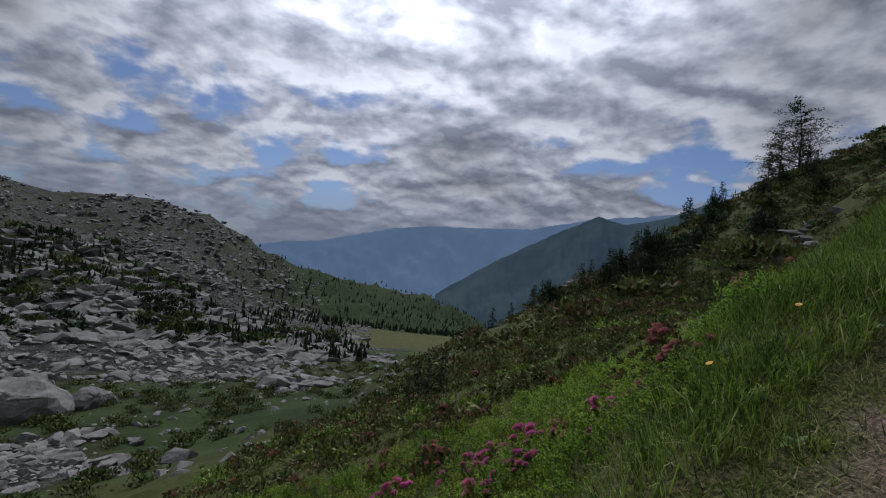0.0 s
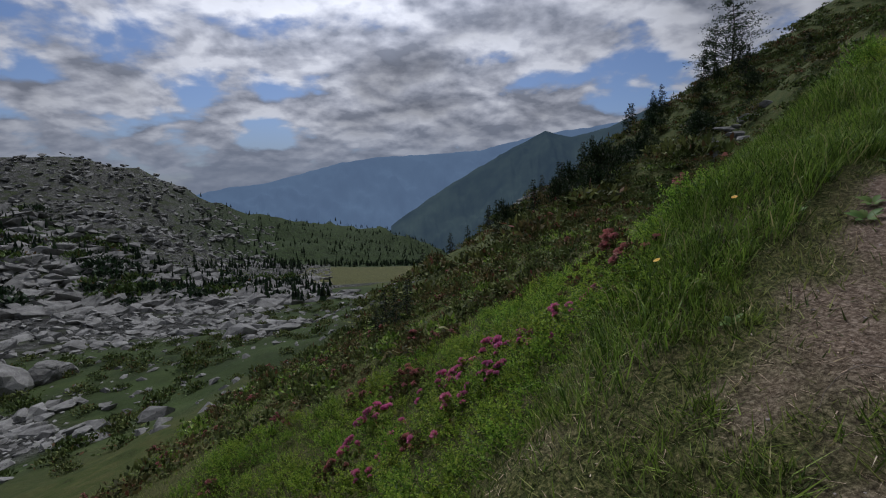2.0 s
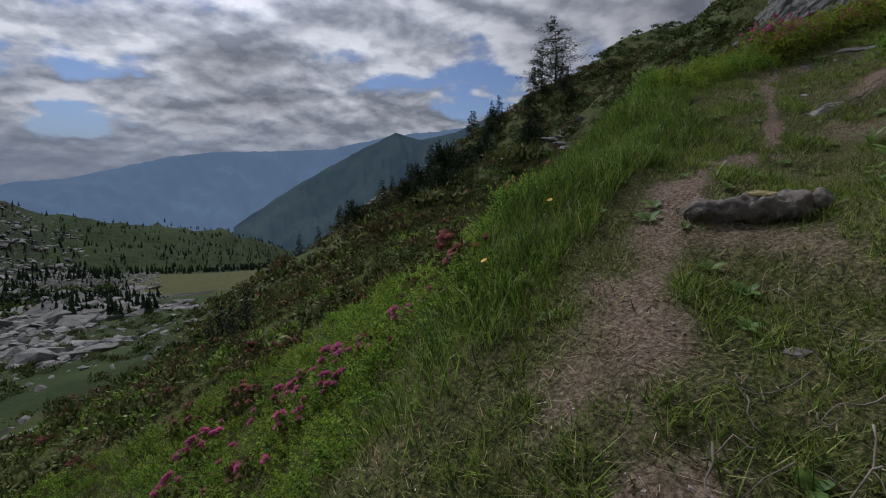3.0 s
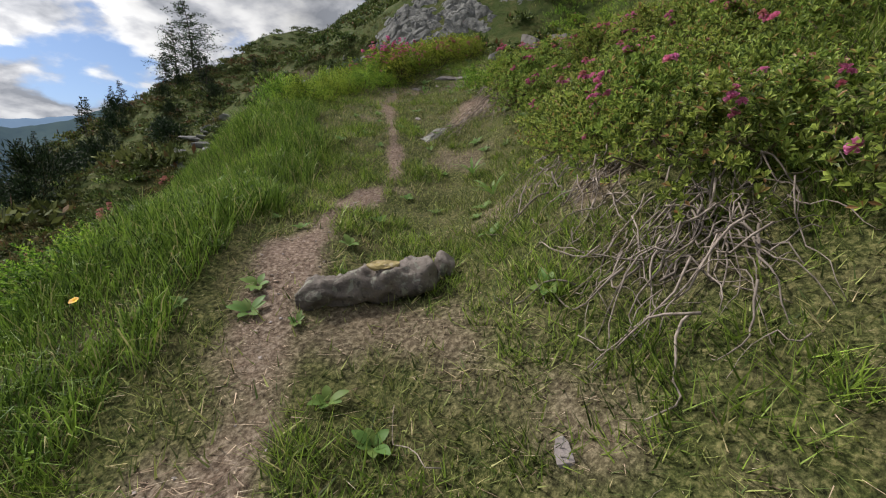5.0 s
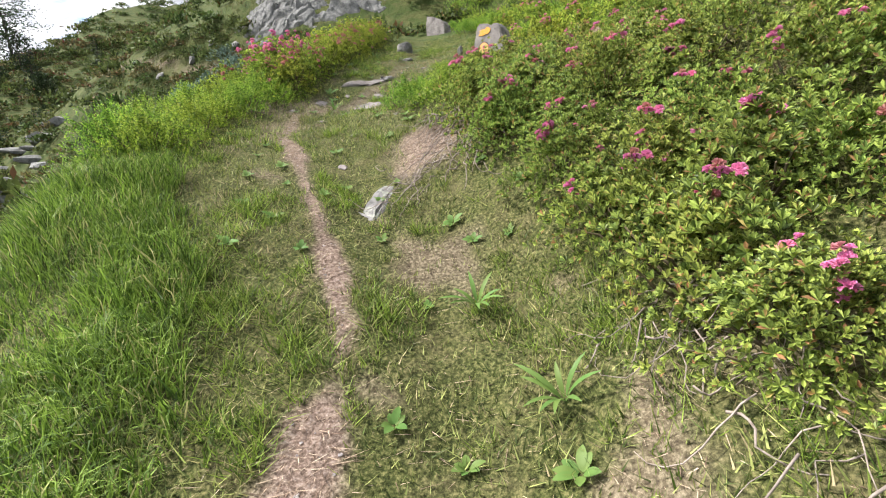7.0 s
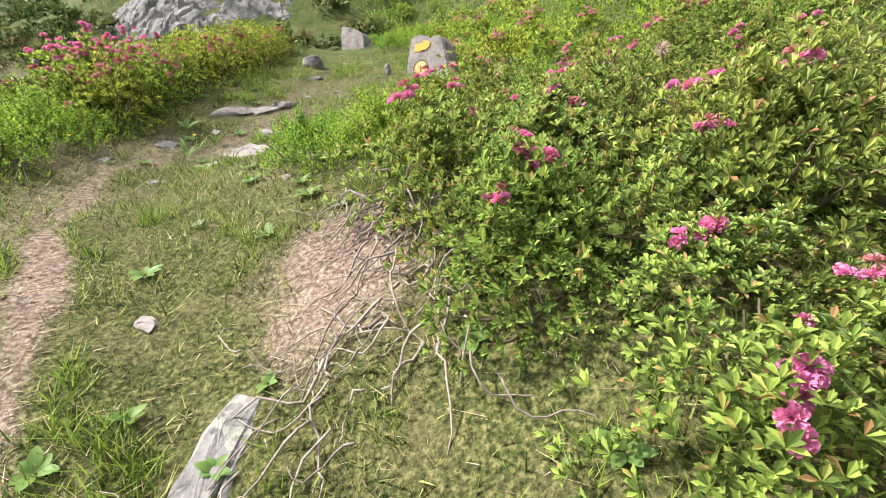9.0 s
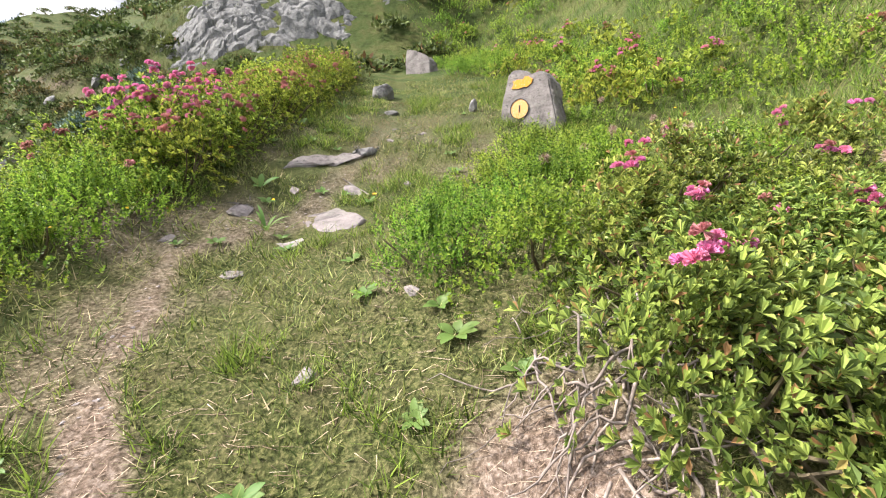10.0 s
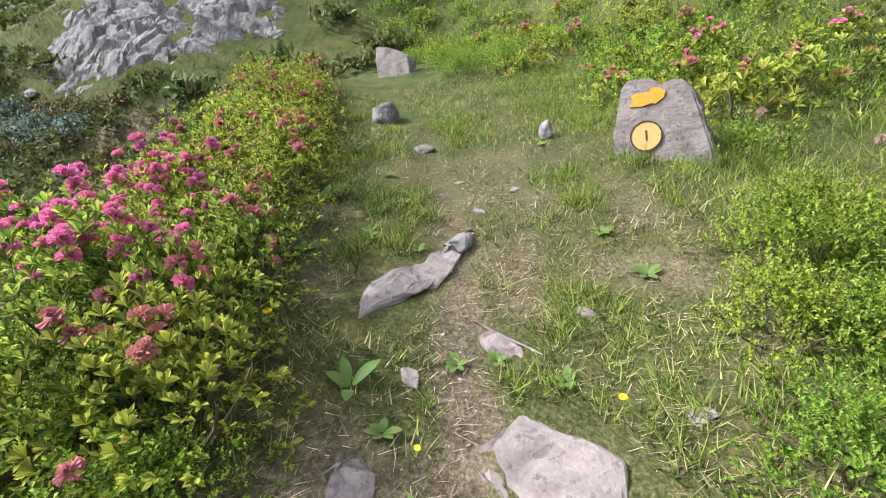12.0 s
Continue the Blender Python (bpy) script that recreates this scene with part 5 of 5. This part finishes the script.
tangle("bare_branches", "weathered bare rhododendron branches lying on the ground", 3.38, 0.66, 130, 0.30, 160, 1, 0.58)
tangle("bare_branches", "pale bare branches at the foot of the bushes", 4.1, 1.08, 70, 0.42, 140, 2, 0.65)
tangle("bare_branches", "pale bare branches at the foot of the bushes", 5.1, 1.55, 36, 0.4, 150, 3, 0.6)
tangle("bare_branches", "tangle of weathered branches beside the bare soil", 7.95, 3.18, 58, 0.32, 130, 4, 0.75)
tangle("bare_branches", "tangle of weathered branches beside the bare soil", 7.3, 2.95, 34, 0.34, 140, 5, 0.8)
tangle("bare_branches", "thin dead branches above the slab", 6.9, 3.25, 26, 0.3, 120, 6, 0.6)
tangle("bare_branches", "thin dead twigs on the trail", 2.0, 0.9, 18, 0.5, 160, 7, 0.5)

# ------------------------------------------------------------------ leafy herbs and single flowers
def herb(name, label, count, length, width, seed, upright=0.5):
    g = np.random.default_rng(seed)
    root = tagged(new(name), label, "plant", group=name + "s")
    for k in range(count):
        w = k * 2.4 + g.uniform(-0.3, 0.3)
        ln = length * g.uniform(0.7, 1.15)
        q = np.linspace(0, 1, 7)
        el = upright * (1 - 0.9 * q) + 0.05
        rr, zz = np.cumsum(np.cos(el)) * ln / 7, np.cumsum(np.sin(el)) * ln / 7
        half = width / 2 * np.sin(np.pi * np.clip(q * 0.92 + 0.06, 0, 1)) ** 0.8
        c, s = math.cos(w), math.sin(w)
        v = []
        for i in range(7):
            for e, lift in ((-1, 0.18), (0, 0), (1, 0.18)):
                v.append((c * rr[i] - s * e * half[i], s * rr[i] + c * e * half[i], zz[i] + lift * half[i]))
        f = [(i * 3 + j, i * 3 + j + 1, i * 3 + j + 4, i * 3 + j + 3) for i in range(6) for j in range(2)]
        part("leaf", mesh_of("leaf", v, f, M_BROAD, True), parent=root)
    return root


def put(kind, places, scale=(0.8, 1.2), lift=0.0):
    for i, (x, y) in enumerate(places):
        ob = kind if i == 0 else copy_thing(kind, Matrix.Identity(4))
        ob.matrix_basis = slope_turn(x, y, rng.uniform(0, 360)) @ Matrix.Translation((0, 0, lift)) @ Matrix.Scale(rng.uniform(*scale), 4)


put(herb("broad_leaved_herb", "low green herb with broad oval leaves", 7, 0.13, 0.055, 1, 0.6), [(2.75, 2.5), (2.9, 2.6), (9.0, 4.5), (9.3, 4.2), (8.6, 4.3), (9.6, 3.95), (10.3, 5.2), (9.2, 5.5), (8.3, 3.8), (3.9, 1.3), (4.3, 2.0), (10.8, 4.1), (8.9, 3.9), (7.6, 4.4), (11.2, 4.2), (7.9, 3.9), (4.55, 2.05)], (0.5, 0.85))
near_herbs = [tuple(q) for q in scatter(64, 1.5, 13.5, 0.3, 6.4, 0.22, lambda x, y: (np.abs(place_of(x, y)[0]) < 1.1) & (soil_at(x, y) < 0.5) & (rough(x, y, 1.1, 88) > -0.1))]
put(herb("small_herb", "small green leafy herb in the trampled turf", 6, 0.075, 0.034, 5, 0.75), near_herbs, (0.7, 1.3))
put(herb("false_hellebore", "young plant with long pale green pointed leaves", 4, 0.30, 0.085, 2, 0.9), [(11.75, 6.0), (10.1, 5.65), (4.1, 4.3), (6.2, 1.9), (6.35, 1.75)], (0.55, 0.8))
put(herb("grassy_herb", "tuft of long narrow upright leaves", 9, 0.22, 0.022, 3, 1.1), [(11.3, 6.15), (10.9, 6.2), (9.5, 5.3), (4.9, 2.1), (5.6, 2.6), (12.9, 5.9)])


def yellow_flower():
    root = tagged(new("yellow_flower"), "small yellow flower on a thin green stalk", "flower", group="yellow flowers")
    part("stalk", mesh_of("stalk", *tube([(0, 0, 0), (0.01, 0, 0.1), (0, 0.01, 0.2)], [0.003, 0.0025, 0.002], 5), M_GRASS), parent=root)
    a = np.linspace(0, 2 * np.pi, 14, endpoint=False)
    p = np.tile([[0, 0.01, 0.2]], (14, 1))
    d = unit(np.stack([np.cos(a), np.sin(a), 0.35 + 0 * a], -1))
    part("corolla", mesh_of("corolla", *leaves(p, d, np.tile([[0, 0, 1.0]], (14, 1)), 0.024, 0.011), M_YELLOW), parent=root)
    return root


put(yellow_flower(), [(2.35, 3.0), (9.1, 6.0), (8.7, 6.15), (10.3, 6.0), (9.9, 4.6), (12.6, 2.9), (12.2, 1.8), (11.2, 3.0), (1.7, 2.7), (9.8, 5.4)], (0.6, 1.1))


def seed_head():
    root = tagged(new("seed_head"), "fluffy brown seed head on a stalk", "flower", group="seed heads")
    part("stalk", mesh_of("stalk", *tube([(0, 0, 0), (0.01, 0, 0.14), (0, 0, 0.27)], [0.003, 0.0025, 0.002], 5), M_STEM), parent=root)
    g = np.random.default_rng(2)
    d = unit(g.normal(size=(160, 3)) + np.array([0, 0, 0.3]))
    part("pappus", mesh_of("pappus", *cards(np.tile([[0, 0, 0.28]], (160, 1)), d, unit(g.normal(size=(160, 3))), 0.05, 0.004), M_FLUFF), parent=root)
    return root


put(seed_head(), [(10.0, 2.5), (10.4, 2.2), (9.6, 2.3), (10.9, 2.7), (9.9, 3.3), (10.2, 3.0), (12.2, 2.6), (11.6, 2.2), (8.3, 1.7), (8.8, 1.9)], (0.8, 1.2))

# ------------------------------------------------------------------ grass
def blades(name, label, x, y, height, width, lean, mat, seed, plain=False):
    """Bent tapering blades of three triangles, or plain ones of one."""
    g = np.random.default_rng(seed)
    n = len(x)
    z = land(x, y) - (0.0 if mat is M_STRAW else 0.01)
    a = g.uniform(0, 2 * np.pi, n)
    t = g.uniform(0, 2 * np.pi, n)
    d, s = np.stack([np.cos(a), np.sin(a), 0 * a], -1), np.stack([np.cos(t), np.sin(t), 0 * t], -1)
    p, up = np.stack([x, y, z], -1), np.array([[0, 0, 1.0]])
    h, w, l = height[:, None], width[:, None], lean[:, None]
    mid = p + up * h * 0.6 + d * h * l * 0.35
    tip = p + up * np.maximum(h * (1 - 0.35 * l), 0.35 * h) + d * h * l
    if plain:
        v = np.stack([p - s * w / 2, p + s * w / 2, tip], 1)
        tagged(new(name, mesh_of(name, v.reshape(-1, 3), np.arange(3 * n).reshape(-1, 3), mat)), label, "grass", kind="stuff")
        return
    v = np.stack([p - s * w / 2, p + s * w / 2, mid + s * w * 0.36, mid - s * w * 0.36, tip], 1)
    f = (np.arange(n)[:, None, None] * 5 + np.array([(0, 1, 2), (0, 2, 3), (3, 2, 4)])).reshape(-1, 3)
    tagged(new(name, mesh_of(name, v.reshape(-1, 3), f, mat)), label, "grass", kind="stuff")


def on_slab(x, y):
    """Where a slab lies in the trail and nothing grows."""
    out = np.zeros(len(x), bool)
    for cx, cy, r in ((9.76, 4.90, 0.34), (9.40, 5.08, 0.2), (10.43, 4.97, 0.17), (9.68, 5.60, 0.17), (10.55, 5.6, 0.2), (10.8, 5.42, 0.22), (11.1, 5.2, 0.2), (13.1, 5.26, 0.2), (6.5, 3.6, 0.15), (6.75, 3.62, 0.15), (6.98, 3.64, 0.14)):
        out |= np.hypot(x - cx, y - cy) < r
    return out


def strewn(count, a0, a1, o0, o1, seed, tuft=0.0, per=1):
    """Places along the trail, in tufts."""
    g = np.random.default_rng(seed)
    k = count // per
    along, off = g.uniform(a0, a1, k), g.uniform(o0, o1, k)
    along, off = np.repeat(along, per) + g.normal(size=k * per) * tuft, np.repeat(off, per) + g.normal(size=k * per) * tuft
    x, y = on_trail(along, off)
    return x, y, g


# short trampled turf on and beside the trail
x, y, g = strewn(190000, -0.5, 17, -3.0, 2.6, 1, 0.03, 5)
ok = (g.uniform(0, 1, len(x)) > soil_at(x, y) * 1.02) & (g.uniform(-0.75, 0.25, len(x)) < rough(x, y, 0.4, 94)) & ~on_slab(x, y)
x, y = x[ok], y[ok]
patch = 0.5 + 0.5 * rough(x, y, 0.7, 95)
blades("trampled_turf", "short trampled grass with dry blades", x, y, g.uniform(0.03, 0.09, len(x)) * (0.4 + 1.4 * patch), g.uniform(0.006, 0.012, len(x)), g.uniform(0.2, 1.3, len(x)), M_SHORT, 2, True)
# fresh tufts
x, y, g = strewn(170000, 0.5, 16, -2.6, 1.9, 3, 0.035, 26)
ok = (g.uniform(0, 1, len(x)) > soil_at(x, y) * 1.3) & (rough(x, y, 0.55, 97) > -0.02 + 0.2 * smooth(8.6, 9.4, place_of(x, y)[1]) * (np.abs(place_of(x, y)[0]) < 1.3)) & ~on_slab(x, y)
x, y = x[ok], y[ok]
blades("grass_tufts", "fresh green grass tufts beside the trail", x, y, g.uniform(0.05, 0.17, len(x)) * (0.75 + 0.9 * rough(x, y, 0.55, 97)), g.uniform(0.005, 0.010, len(x)), g.uniform(0.2, 1.3, len(x)), M_GRASS, 4, True)
# the long grass on the brow
x, y, g = strewn(88000, 0.8, 9.2, 0.75, 3.9, 5, 0.06, 22)
off, _, along = trail_near(x, y)
ok = (off > curve_at([(0, 1.1), (2, 1.0), (4, 0.95), (7, 1.25), (9.2, 1.6)], along) + 0.25 * rough(x, y, 0.5, 99)) & (g.uniform(0, 1, len(x)) < smooth(1.2, 3.4, along)) & (off < curve_at([(0, 1.4), (3, 2.0), (4.5, 2.6), (5.5, 4.5)], along) + 0.3 * rough(x, y, 0.6, 96))
x, y = x[ok], y[ok]
blades("long_grass", "long bright green grass on the brow beside the trail", x, y, g.uniform(0.11, 0.33, len(x)) * (0.75 + 0.85 * rough(x, y, 0.6, 98)), g.uniform(0.004, 0.009, len(x)), g.uniform(0.2, 1.3, len(x)), M_GRASS, 6)
# tall grass in the meadow beside the marker
x, y, g = strewn(34000, 9.0, 16, -5.5, -1.6, 7, 0.06, 18)
blades("meadow_grass", "soft green meadow grass among the bushes", x, y, g.uniform(0.06, 0.2, len(x)), g.uniform(0.003, 0.007, len(x)), g.uniform(0.2, 1.1, len(x)), M_GRASS, 8, True)
# grass down the slope
g = np.random.default_rng(9)
x, y = g.uniform(-6, 5, 62000), 1.2 + g.uniform(0, 1, 62000) ** 1.5 * 17
off, _, along = trail_near(x, y)
ok = (off > 1.0) & (land(x, y) > -8.5) & ((y > 6.5) | (g.uniform(0, 1, len(x)) < 0.4))
x, y = x[ok], y[ok]
blades("slope_grass", "green grass on the steep slope", x, y, g.uniform(0.05, 0.16, len(x)), g.uniform(0.006, 0.013, len(x)), g.uniform(0.2, 1.0, len(x)), M_GRASS, 10, True)
# the bank above the trail
x, y, g = strewn(36000, 6, 26, -11, -3.5, 12, 0.08, 12)
blades("bank_grass", "yellow-green grass on the bank above the trail", x, y, g.uniform(0.12, 0.28, len(x)), g.uniform(0.008, 0.016, len(x)), g.uniform(0.2, 1.0, len(x)), M_GRASS, 13, True)
x, y, g = strewn(26000, 13, 27, 0.7, 6.5, 17, 0.08, 12)
blades("hillside_grass", "dull green grass between the hillside shrubs", x, y, g.uniform(0.1, 0.26, len(x)), g.uniform(0.008, 0.016, len(x)), g.uniform(0.2, 1.0, len(x)), M_MOOR, 18, True)
# dead stalks on the bare soil
x, y, g = strewn(110000, -0.5, 15, -1.9, 1.6, 14)
ok = g.uniform(0, 1, len(x)) < soil_at(x, y) * 0.75 + 0.14 + 0.3 * smooth(8.4, 9.2, place_of(x, y)[1])
ok &= ~on_slab(x, y)
x, y = x[ok], y[ok]
blades("dead_stalks", "dry straw strewn over the bare soil", x, y, g.uniform(0.014, 0.038, len(x)), g.uniform(0.0025, 0.006, len(x)), g.uniform(1.5, 5.0, len(x)), M_STRAW, 15, True)
# grit on the trail
x, y, g = strewn(2600, -0.5, 15, -0.6, 1.2, 16)
ok = soil_at(x, y) > 0.6
rock_field("trail_grit", "small stones and grit on the bare trail", x[ok], y[ok], g.uniform(0.008, 0.028, int(ok.sum())), 330, M_SLAB)
